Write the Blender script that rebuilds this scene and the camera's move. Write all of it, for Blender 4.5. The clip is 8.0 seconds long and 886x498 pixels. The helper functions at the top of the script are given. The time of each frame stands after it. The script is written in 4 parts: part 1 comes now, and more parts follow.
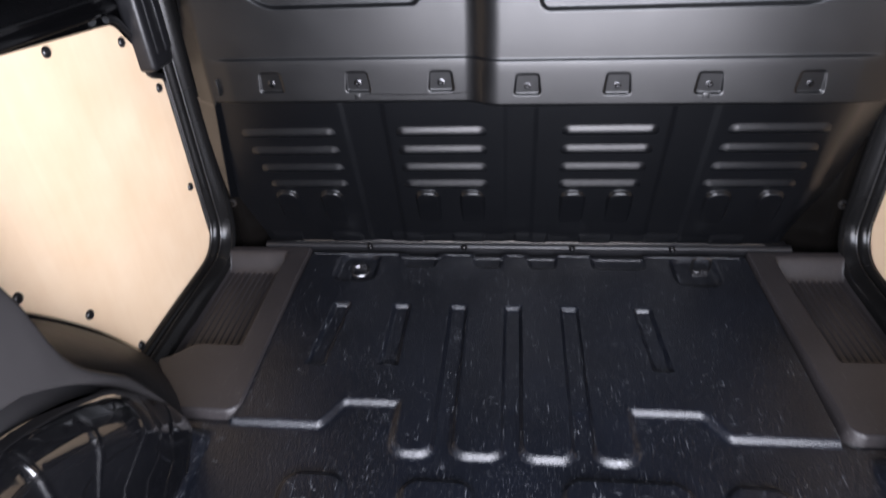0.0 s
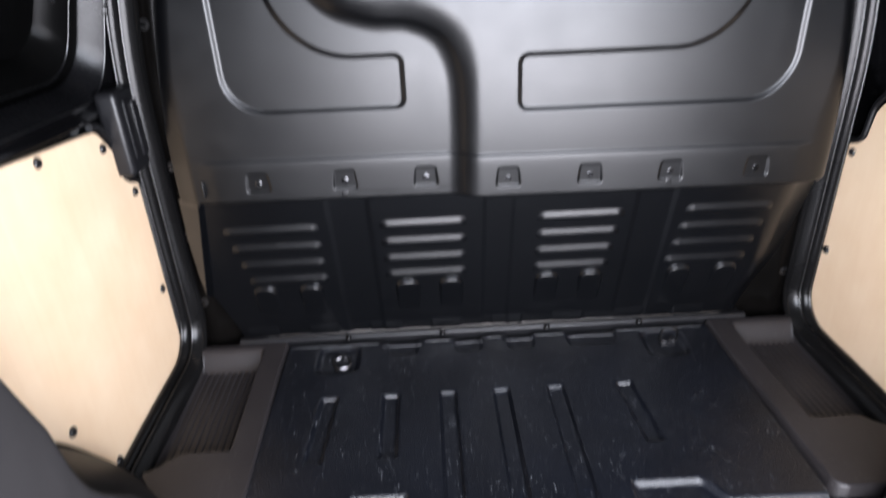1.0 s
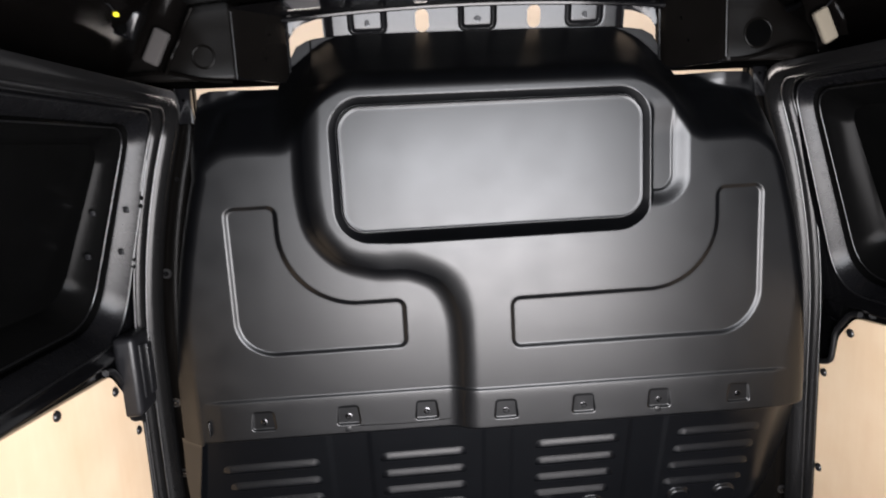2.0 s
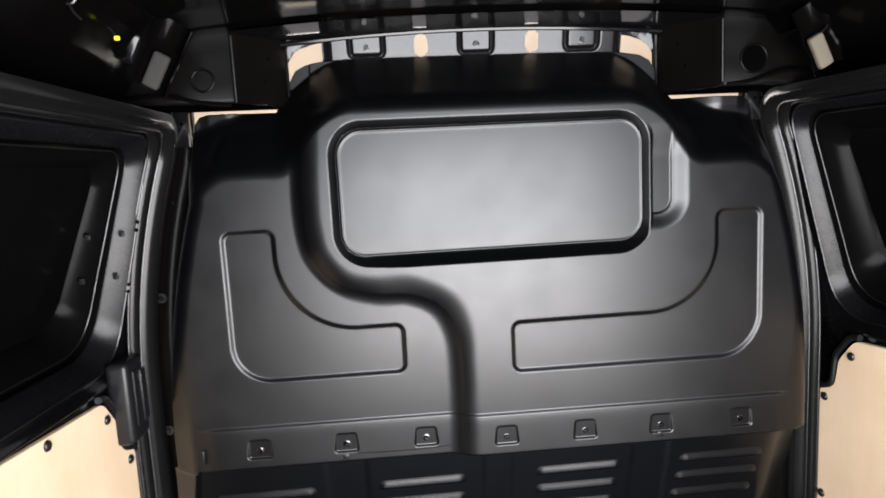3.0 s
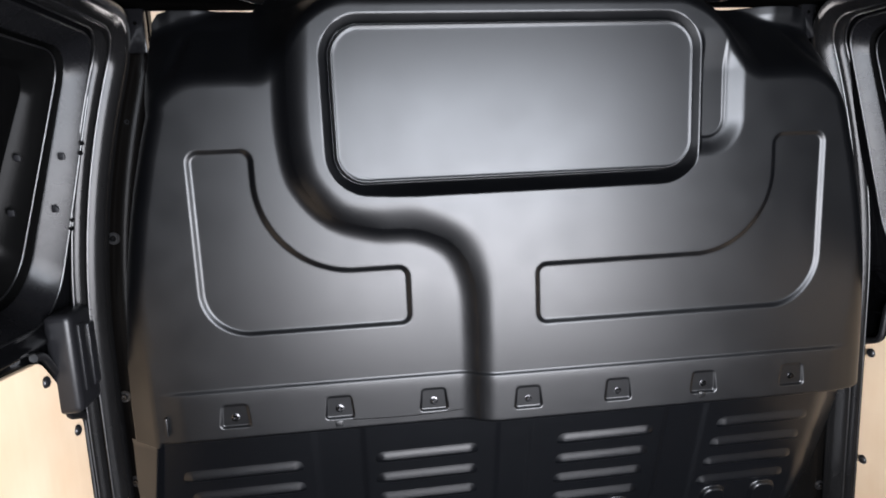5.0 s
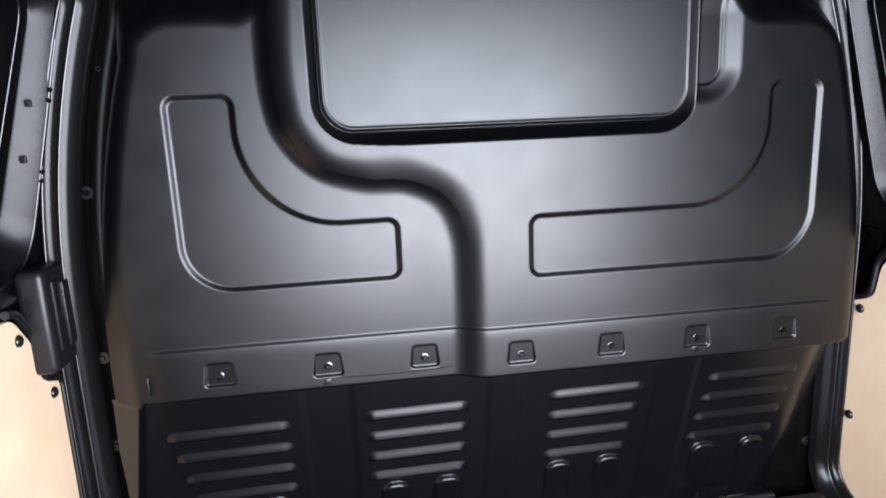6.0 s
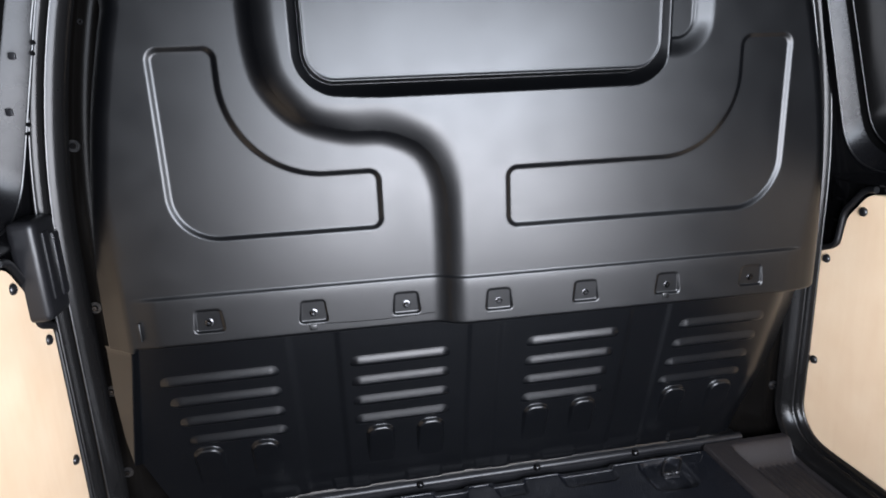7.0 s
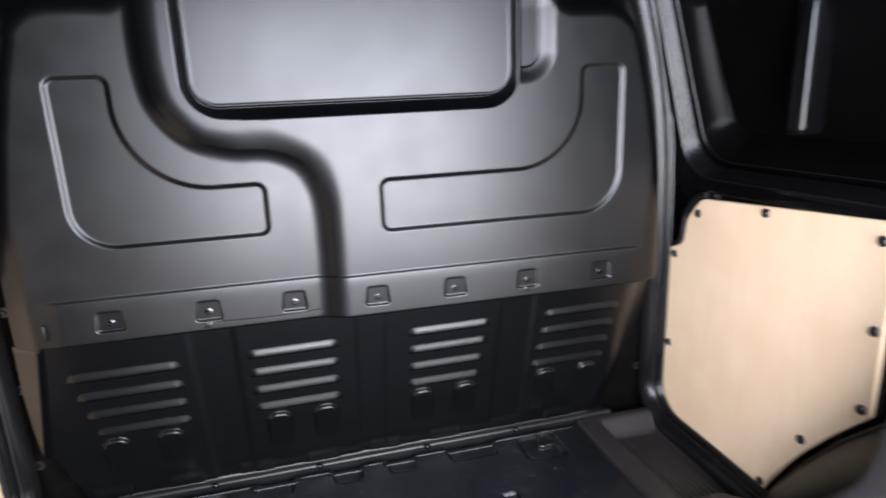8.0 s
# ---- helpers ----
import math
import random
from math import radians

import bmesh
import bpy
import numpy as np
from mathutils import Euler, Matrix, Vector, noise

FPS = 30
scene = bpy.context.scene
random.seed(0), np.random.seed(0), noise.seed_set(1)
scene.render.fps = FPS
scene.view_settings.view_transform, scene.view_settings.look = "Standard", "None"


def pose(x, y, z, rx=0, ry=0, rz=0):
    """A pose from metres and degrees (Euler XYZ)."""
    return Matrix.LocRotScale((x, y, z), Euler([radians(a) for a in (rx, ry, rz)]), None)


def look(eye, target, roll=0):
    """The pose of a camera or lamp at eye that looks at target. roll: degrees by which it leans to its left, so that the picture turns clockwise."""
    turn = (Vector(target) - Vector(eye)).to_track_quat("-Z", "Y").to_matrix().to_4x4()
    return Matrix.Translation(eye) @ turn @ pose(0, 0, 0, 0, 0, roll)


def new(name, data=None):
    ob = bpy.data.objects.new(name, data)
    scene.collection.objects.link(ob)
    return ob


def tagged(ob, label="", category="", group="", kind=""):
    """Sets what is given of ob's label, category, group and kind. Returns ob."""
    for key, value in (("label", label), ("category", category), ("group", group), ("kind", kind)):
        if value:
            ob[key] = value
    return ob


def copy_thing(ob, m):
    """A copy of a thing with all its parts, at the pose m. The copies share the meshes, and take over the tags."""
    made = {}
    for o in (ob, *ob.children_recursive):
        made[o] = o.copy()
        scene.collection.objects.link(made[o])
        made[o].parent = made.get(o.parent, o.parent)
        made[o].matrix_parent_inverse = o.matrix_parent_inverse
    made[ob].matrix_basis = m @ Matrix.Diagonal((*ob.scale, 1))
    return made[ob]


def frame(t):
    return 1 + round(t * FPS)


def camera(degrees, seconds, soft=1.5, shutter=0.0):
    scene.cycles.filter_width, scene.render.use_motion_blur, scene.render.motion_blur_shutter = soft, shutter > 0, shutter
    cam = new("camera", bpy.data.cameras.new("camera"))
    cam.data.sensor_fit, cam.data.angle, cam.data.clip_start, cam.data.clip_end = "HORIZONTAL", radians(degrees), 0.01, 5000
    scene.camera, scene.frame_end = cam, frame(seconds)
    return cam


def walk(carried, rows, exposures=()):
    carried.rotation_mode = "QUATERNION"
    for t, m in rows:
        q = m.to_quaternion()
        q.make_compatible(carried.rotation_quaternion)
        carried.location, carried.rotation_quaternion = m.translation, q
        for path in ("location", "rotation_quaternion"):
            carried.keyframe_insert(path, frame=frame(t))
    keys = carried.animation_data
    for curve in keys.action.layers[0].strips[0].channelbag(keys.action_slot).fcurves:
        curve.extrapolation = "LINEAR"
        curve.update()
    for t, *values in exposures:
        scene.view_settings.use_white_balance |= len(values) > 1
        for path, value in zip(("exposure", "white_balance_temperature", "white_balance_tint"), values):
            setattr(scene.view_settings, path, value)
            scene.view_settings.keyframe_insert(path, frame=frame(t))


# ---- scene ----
cam = camera(70.3, 8.0, soft=1.7, shutter=0.5)
PATH = [
    (0, (-0.0214, -1.2506, 0.9353), (-0.2420, 0.4030, -0.1678), -3.59),
    (0.2, (-0.0184, -1.2338, 0.9135), (-0.2474, 0.4619, -0.1219), -3.35),
    (0.4, (-0.0489, -1.2346, 0.8922), (-0.2404, 0.4742, -0.1293), -3.34),
    (0.5, (-0.0626, -1.2311, 0.9080), (-0.2235, 0.4668, -0.1366), -3.23),
    (0.8, (-0.1282, -1.2762, 0.9335), (-0.1648, 0.4616, -0.0558), -2.67),
    (1, (-0.1640, -1.2817, 0.9778), (-0.1336, 0.5063, 0.0822), -2.59),
    (1.5, (-0.1857, -1.3005, 1.0570), (-0.0572, 0.5928, 0.4253), -2.94),
    (1.8, (-0.1923, -1.3207, 1.0940), (-0.0574, 0.6276, 0.6628), -3.00),
    (2, (-0.2029, -1.3302, 1.0995), (-0.0760, 0.6380, 0.7680), -3.05),
    (2.2, (-0.2233, -1.3359, 1.1255), (-0.1037, 0.6338, 0.8002), -2.82),
    (3.3, (-0.2192, -1.2916, 1.0797), (-0.0189, 0.6842, 0.8426), -2.81),
    (3.5, (-0.2478, -1.2561, 1.0640), (-0.0177, 0.7173, 0.8348), -2.61),
    (4, (-0.2892, -1.1712, 1.0389), (-0.0447, 0.8012, 0.8163), -2.64),
    (4.5, (-0.2802, -1.1340, 1.0110), (-0.0462, 0.8328, 0.7336), -2.50),
    (6, (-0.3025, -1.0761, 0.9352), (0.0048, 0.8580, 0.5294), -2.40),
    (6.5, (-0.3022, -1.1024, 0.9204), (0.0070, 0.8165, 0.4488), -2.37),
    (7, (-0.2908, -1.1246, 0.9180), (0.0353, 0.7795, 0.4004), -2.48),
    (7.5, (-0.2668, -1.1610, 0.9408), (0.0858, 0.7333, 0.4045), -2.33),
    (8, (-0.1856, -1.3064, 0.9646), (0.3058, 0.5580, 0.4331), -2.15),
]
walk(cam, [(t, look(eye, target, roll)) for t, eye, target, roll in PATH], [(0.0, 0.11, 6400, 20), (0.5, 0.12, 6400, 20), (1.0, 0.20, 6450, 18), (2.0, 0.02, 6950, 17), (3.5, 0.07, 6900, 15), (6.0, 0.15, 6350, 16), (7.5, 0.14, 6350, 15), (8.0, 0.2, 6450, 18)])

# ---- world and light ----
world = bpy.data.worlds.new("sky")
world.use_nodes = True
scene.world = world
wn = world.node_tree.nodes
sky = wn.new("ShaderNodeTexSky")
sky.sky_type = "NISHITA"
sky.sun_disc = False
sky.sun_elevation, sky.sun_rotation = radians(66), radians(230)
wn["Background"].inputs["Strength"].default_value = 0.12
world.node_tree.links.new(sky.outputs["Color"], wn["Background"].inputs["Color"])

sun = new("sun", bpy.data.lights.new("sun", "SUN"))
sun.data.energy, sun.data.angle, sun.data.color = 3.0, radians(2), (1.0, 0.95, 0.88)
sun.matrix_world = look((-3.0, -2.5, 9.0), (0, 0, 0))

# daylight through the open rear doors: sky above, paving and house fronts below
for z0, z1, power, tint in ((0.72, 1.23, 58.0, (0.83, 0.92, 1.0)), (0.20, 0.72, 65.0, (0.92, 0.96, 1.0))):
    rear = new("rear_daylight", bpy.data.lights.new("rear_daylight", "AREA"))
    rear.data.shape, rear.data.size, rear.data.size_y = "RECTANGLE", 1.24, z1 - z0
    rear.data.energy, rear.data.color = power, tint
    rear.matrix_world = look((0.15, -1.55, (z0 + z1) / 2), (0.0, 0.0, (z0 + z1) / 2 - 0.04))

# daylight through the cab's windscreen
screen = new("windscreen_daylight", bpy.data.lights.new("windscreen_daylight", "AREA"))
screen.data.shape, screen.data.size, screen.data.size_y = "RECTANGLE", 1.40, 0.40
screen.data.energy, screen.data.color = 44.0, (1.0, 0.98, 0.95)
screen.matrix_world = look((0.0, 1.50, 0.40), (0.0, 0.45, 1.40))


# ---- materials ----
def material(name, color, rough, metal=0.0, vary=0.15, scale=6.0, bump=0.0, bump_scale=300.0, coat=0.0, rough_vary=0.1, spec=0.5):
    m = bpy.data.materials.new(name)
    m.use_nodes = True
    n, l = m.node_tree.nodes, m.node_tree.links
    b = n["Principled BSDF"]
    co = n.new("ShaderNodeTexCoord")
    big = n.new("ShaderNodeTexNoise")
    big.inputs["Scale"].default_value, big.inputs["Detail"].default_value = scale, 6
    l.new(co.outputs["Object"], big.inputs["Vector"])
    ramp = n.new("ShaderNodeValToRGB")
    ramp.color_ramp.elements[0].position, ramp.color_ramp.elements[1].position = 0.3, 0.7
    ramp.color_ramp.elements[0].color = (*[c * (1 - vary) for c in color], 1)
    ramp.color_ramp.elements[1].color = (*[min(1, c * (1 + vary)) for c in color], 1)
    l.new(big.outputs["Fac"], ramp.inputs["Fac"])
    l.new(ramp.outputs["Color"], b.inputs["Base Color"])
    rr = n.new("ShaderNodeMapRange")
    rr.inputs["To Min"].default_value, rr.inputs["To Max"].default_value = rough * (1 - rough_vary), rough * (1 + rough_vary)
    fine = n.new("ShaderNodeTexNoise")
    fine.inputs["Scale"].default_value, fine.inputs["Detail"].default_value = scale * 7, 8
    l.new(co.outputs["Object"], fine.inputs["Vector"])
    l.new(fine.outputs["Fac"], rr.inputs["Value"])
    l.new(rr.outputs["Result"], b.inputs["Roughness"])
    b.inputs["Metallic"].default_value = metal
    b.inputs["Coat Weight"].default_value = coat
    b.inputs["Coat Roughness"].default_value = 0.08
    b.inputs["Specular IOR Level"].default_value = spec
    if bump:
        grain = n.new("ShaderNodeTexNoise")
        grain.inputs["Scale"].default_value, grain.inputs["Detail"].default_value = bump_scale, 3
        l.new(co.outputs["Object"], grain.inputs["Vector"])
        bp = n.new("ShaderNodeBump")
        bp.inputs["Strength"].default_value, bp.inputs["Distance"].default_value = bump, 0.002
        l.new(grain.outputs["Fac"], bp.inputs["Height"])
        l.new(bp.outputs["Normal"], b.inputs["Normal"])
    return m


def scratched(m, color, amount):
    """Hair-fine scuffs, mostly lengthwise, and dust specks over a material."""
    n, l = m.node_tree.nodes, m.node_tree.links
    b = n["Principled BSDF"]
    co = n.new("ShaderNodeTexCoord")
    under = b.inputs["Base Color"].links[0].from_socket
    total = None
    for sx, sy, turn, size, edge in ((1.0, 0.06, 0.08, 380, 0.668), (1.0, 0.14, -0.5, 300, 0.675), (0.16, 1.0, 0.35, 280, 0.685), (1.0, 1.0, 0.0, 430, 0.672)):
        mp = n.new("ShaderNodeMapping")
        mp.inputs["Scale"].default_value = (sx, sy, 1)
        mp.inputs["Rotation"].default_value = (0, 0, turn)
        l.new(co.outputs["Object"], mp.inputs["Vector"])
        t = n.new("ShaderNodeTexNoise")
        t.inputs["Scale"].default_value, t.inputs["Detail"].default_value = size, 2
        l.new(mp.outputs["Vector"], t.inputs["Vector"])
        r = n.new("ShaderNodeMapRange")
        r.inputs["From Min"].default_value, r.inputs["From Max"].default_value = edge, edge + 0.10
        r.inputs["To Max"].default_value = amount
        l.new(t.outputs["Fac"], r.inputs["Value"])
        if total is None:
            total = r.outputs["Result"]
        else:
            a = n.new("ShaderNodeMath")
            a.operation = "MAXIMUM"
            l.new(total, a.inputs[0])
            l.new(r.outputs["Result"], a.inputs[1])
            total = a.outputs[0]
    # worn in patches only
    patch = n.new("ShaderNodeTexNoise")
    patch.inputs["Scale"].default_value, patch.inputs["Detail"].default_value = 9, 3
    l.new(co.outputs["Object"], patch.inputs["Vector"])
    rp = n.new("ShaderNodeMapRange")
    rp.inputs["From Min"].default_value, rp.inputs["From Max"].default_value = 0.42, 0.62
    rp.inputs["To Min"].default_value = 0.25
    l.new(patch.outputs["Fac"], rp.inputs["Value"])
    both = n.new("ShaderNodeMath")
    both.operation = "MULTIPLY"
    l.new(total, both.inputs[0])
    l.new(rp.outputs["Result"], both.inputs[1])
    mix = n.new("ShaderNodeMix")
    mix.data_type = "RGBA"
    l.new(both.outputs[0], mix.inputs["Factor"])
    l.new(under, mix.inputs["A"])
    mix.inputs["B"].default_value = (*color, 1)
    l.new(mix.outputs["Result"], b.inputs["Base Color"])
    return m


def leathery(m, size, strength):
    """A diagonal leather grain pressed into the plastic."""
    n, l = m.node_tree.nodes, m.node_tree.links
    co = n.new("ShaderNodeTexCoord")
    mp = n.new("ShaderNodeMapping")
    mp.inputs["Scale"].default_value = (1.0, 0.38, 1.0)
    mp.inputs["Rotation"].default_value = (0, 0, 0.6)
    l.new(co.outputs["Object"], mp.inputs["Vector"])
    t = n.new("ShaderNodeTexNoise")
    t.inputs["Scale"].default_value, t.inputs["Detail"].default_value = size, 2
    l.new(mp.outputs["Vector"], t.inputs["Vector"])
    bp = n.new("ShaderNodeBump")
    bp.inputs["Strength"].default_value, bp.inputs["Distance"].default_value = strength, 0.002
    l.new(t.outputs["Fac"], bp.inputs["Height"])
    l.new(bp.outputs["Normal"], n["Principled BSDF"].inputs["Normal"])
    return m


def plywood_material():
    m = bpy.data.materials.new("birch_plywood")
    m.use_nodes = True
    n, l = m.node_tree.nodes, m.node_tree.links
    b = n["Principled BSDF"]
    co = n.new("ShaderNodeTexCoord")
    mp = n.new("ShaderNodeMapping")
    mp.inputs["Scale"].default_value = (1, 7, 0.8)
    l.new(co.outputs["Object"], mp.inputs["Vector"])
    grain = n.new("ShaderNodeTexNoise")
    grain.inputs["Scale"].default_value, grain.inputs["Detail"].default_value, grain.inputs["Distortion"].default_value = 5, 7, 0.8
    l.new(mp.outputs["Vector"], grain.inputs["Vector"])
    cloud = n.new("ShaderNodeTexNoise")
    cloud.inputs["Scale"].default_value, cloud.inputs["Detail"].default_value = 8, 6
    l.new(co.outputs["Object"], cloud.inputs["Vector"])
    add = n.new("ShaderNodeMix")
    add.inputs["Factor"].default_value = 0.72
    l.new(grain.outputs["Fac"], add.inputs["A"])
    l.new(cloud.outputs["Fac"], add.inputs["B"])
    ramp = n.new("ShaderNodeValToRGB")
    e = ramp.color_ramp.elements
    e[0].position, e[1].position = 0.30, 0.70
    e[0].color, e[1].color = (0.735, 0.530, 0.346, 1), (0.812, 0.626, 0.438, 1)
    l.new(add.outputs["Result"], ramp.inputs["Fac"])
    l.new(ramp.outputs["Color"], b.inputs["Base Color"])
    b.inputs["Roughness"].default_value = 0.42
    bp = n.new("ShaderNodeBump")
    bp.inputs["Strength"].default_value, bp.inputs["Distance"].default_value = 0.08, 0.001
    l.new(grain.outputs["Fac"], bp.inputs["Height"])
    l.new(bp.outputs["Normal"], b.inputs["Normal"])
    return m


M_BULK = material("bulkhead_plastic", (0.0009, 0.0010, 0.0013), 0.35, vary=0.10, scale=2.2, rough_vary=0.17, spec=0.36)
M_PAINT = material("black_body_paint", (0.0025, 0.0025, 0.0028), 0.10, vary=0.2, coat=0.0, rough_vary=0.15, spec=0.24)
M_RAIL = material("dark_underseal", (0.0015, 0.0013, 0.0012), 0.17, vary=0.2, spec=0.032, bump=0.12, bump_scale=26)
M_ROOF = material("roof_coating", (0.0015, 0.0014, 0.0013), 0.14, vary=0.2, spec=0.10, bump=0.10, bump_scale=30)
M_BOW = material("bow_paint", (0.004, 0.004, 0.0045), 0.16, vary=0.2, spec=0.21)
M_LOWER = material("lower_panel_plastic", (0.0016, 0.0018, 0.0023), 0.29, vary=0.12, scale=4.0, rough_vary=0.08, spec=0.35)
M_SIDE = material("side_trim_plastic", (0.019, 0.0178, 0.0182), 0.50, vary=0.10, bump=0.15, bump_scale=800, spec=0.30)
# flat black that paints the dark of holes, a crack and gusset undersides
M_SHADE = material("shade_black", (0.001, 0.001, 0.001), 0.9, spec=0.0)
# foam of the left pad, its shade put into the colour
M_FOAM_SHADED = material("shaded_grey_foam", (0.018, 0.0155, 0.0145), 0.9, vary=0.12, bump=0.3, bump_scale=500)
M_BLANK = material("black_blank_panel", (0.002, 0.002, 0.002), 0.22, spec=0.03)
M_FRAME = material("window_frame_paint", (0.004, 0.004, 0.0045), 0.27, vary=0.2, rough_vary=0.2, spec=0.15)
M_LOOP = material("dark_steel", (0.10, 0.10, 0.105), 0.32, metal=1.0)
M_SHELL = material("primer_steel", (0.02, 0.02, 0.02), 0.5, vary=0.2)
M_LINER = leathery(scratched(material("floor_liner_plastic", (0.0022, 0.0029, 0.0050), 0.33, vary=0.25, spec=0.46), (0.20, 0.21, 0.23), 0.60), 430, 0.60)
M_TRIM = scratched(material("grey_trim_plastic", (0.0165, 0.0145, 0.0150), 0.44, vary=0.20, bump=0.2, bump_scale=700, spec=0.27), (0.25, 0.24, 0.23), 0.22)
M_ARCH = scratched(material("glossy_arch_plastic", (0.0022, 0.0022, 0.0025), 0.07, vary=0.2, bump=0.06, bump_scale=14, spec=1.0, coat=1.0), (0.2, 0.2, 0.2), 0.05)
M_RUBBER = material("seal_rubber", (0.0050, 0.0049, 0.0050), 0.22, vary=0.15, spec=0.17)
M_SCREW = material("black_screw", (0.008, 0.008, 0.009), 0.28, vary=0.15)
M_GUSSET = material("gusset_primer", (0.0026, 0.0023, 0.0021), 0.24, vary=0.2, spec=0.040)
M_EDGE = material("door_edge_paint", (0.004, 0.004, 0.0045), 0.36, vary=0.15, spec=0.75)
M_CATCH = material("catch_plastic", (0.008, 0.008, 0.009), 0.36, vary=0.12, spec=0.30)
M_PIN = material("grey_steel_screw", (0.05, 0.05, 0.052), 0.22, metal=1.0, vary=0.1)
M_PLY = plywood_material()
M_HEAD = material("cream_headlining", (0.62, 0.53, 0.43), 0.9, vary=0.06, bump=0.2)
M_GROUND = material("pale_paving", (0.30, 0.30, 0.295), 0.9, vary=0.2, bump=0.5, bump_scale=80)
M_COVER = material("arch_cover_plastic", (0.010, 0.0096, 0.0102), 0.52, vary=0.10, bump=0.15, bump_scale=800, spec=0.24)
# the same foam for the right pad, in its brighter lit tone
M_FOAM_LIT = material("lit_tan_foam", (0.105, 0.088, 0.064), 0.9, vary=0.12, bump=0.3, bump_scale=500)
M_YELLOW = material("yellow_tag", (0.75, 0.62, 0.02), 0.5)


# ---- mesh helpers ----
WORLD = {}


def thing(name, base, label, category, kind="", group=""):
    ob = new(name)
    ob.location = base
    ob.empty_display_size = 0.05
    WORLD[ob] = Matrix.Translation(base)
    return tagged(ob, label, category, group, kind)


def part(name, mesh, mat, parent=None, label="", m=None, smooth=True):
    """Links a mesh (or a bmesh, in the world's metres) as one object under its thing."""
    if isinstance(mesh, bmesh.types.BMesh):
        me = bpy.data.meshes.new(name)
        bmesh.ops.recalc_face_normals(mesh, faces=mesh.faces)
        mesh.to_mesh(me)
        mesh.free()
        mesh = me
        for p in mesh.polygons:
            p.use_smooth = smooth
        if smooth:
            mesh.set_sharp_from_angle(angle=radians(42))
    if mat and not mesh.materials:
        mesh.materials.append(mat)
    ob = new(name, mesh)
    WORLD[ob] = m or Matrix()
    if parent:
        ob.parent = parent
        ob.matrix_parent_inverse = WORLD[parent].inverted()
    ob.matrix_basis = m or Matrix()
    return tagged(ob, label)


def sheet(name, xyz, flip=False):
    """A smooth mesh from a grid of places (rows, columns, 3)."""
    nr, nc = xyz.shape[:2]
    i = np.arange(nr * nc).reshape(nr, nc)
    q = np.stack([i[:-1, :-1], i[:-1, 1:], i[1:, 1:], i[1:, :-1]], -1).reshape(-1, 4)
    if flip:
        q = q[:, ::-1]
    me = bpy.data.meshes.new(name)
    me.from_pydata(xyz.reshape(-1, 3).tolist(), [], q.tolist())
    me.polygons.foreach_set("use_smooth", [True] * len(q))
    me.update()
    return me


def box(x0, x1, y0, y1, z0, z1, bevel=0.004, seg=2, bm=None):
    own = bm or bmesh.new()
    got = bmesh.ops.create_cube(own, size=1.0)["verts"]
    bmesh.ops.transform(own, matrix=Matrix.Translation(((x0 + x1) / 2, (y0 + y1) / 2, (z0 + z1) / 2)) @ Matrix.Diagonal((x1 - x0, y1 - y0, z1 - z0, 1)), verts=got)
    if bevel:
        edges = list({e for v in got for e in v.link_edges})
        bmesh.ops.bevel(own, geom=edges, offset=bevel, segments=seg, affect="EDGES", profile=0.6)
    return own


def rounded(points, radii, steps=6):
    """The outline through the corners given, each rounded by its radius."""
    out, n = [], len(points)
    for k in range(n):
        p, a, b = Vector(points[k]), Vector(points[k - 1]), Vector(points[(k + 1) % n])
        r = radii[k] if isinstance(radii, (list, tuple)) else radii
        u, w = (a - p), (b - p)
        if r <= 0:
            out.append(tuple(p))
            continue
        half = u.angle(w) / 2
        cut = min(r / math.tan(half), 0.49 * u.length, 0.49 * w.length)
        s, e = p + u.normalized() * cut, p + w.normalized() * cut
        for j in range(steps + 1):
            t = j / steps
            out.append(tuple((1 - t) ** 2 * s + 2 * t * (1 - t) * p + t * t * e))
    return out


def plate(outline, place, thick, bevel=0.0015):
    """A plate from an outline (a, b): place(a, b, d) gives the world's place at depth d, 0 in front."""
    bm = bmesh.new()
    n = len(outline)
    ca, cb = sum(p[0] for p in outline) / n, sum(p[1] for p in outline) / n
    rings = []
    for inset, d in ((bevel, 0.0), (0.0, bevel), (0.0, thick)):
        ring = []
        for a, b in outline:
            v = Vector((a - ca, b - cb))
            v = v * (1 - inset / max(v.length, 1e-4))
            ring.append(bm.verts.new(place(ca + v.x, cb + v.y, d)))
        rings.append(ring)
    for r0, r1 in zip(rings, rings[1:]):
        for k in range(n):
            bm.faces.new((r0[k], r0[(k + 1) % n], r1[(k + 1) % n], r1[k]))
    bmesh.ops.triangulate(bm, faces=[bm.faces.new(rings[0]), bm.faces.new(rings[-1][::-1])])
    return bm


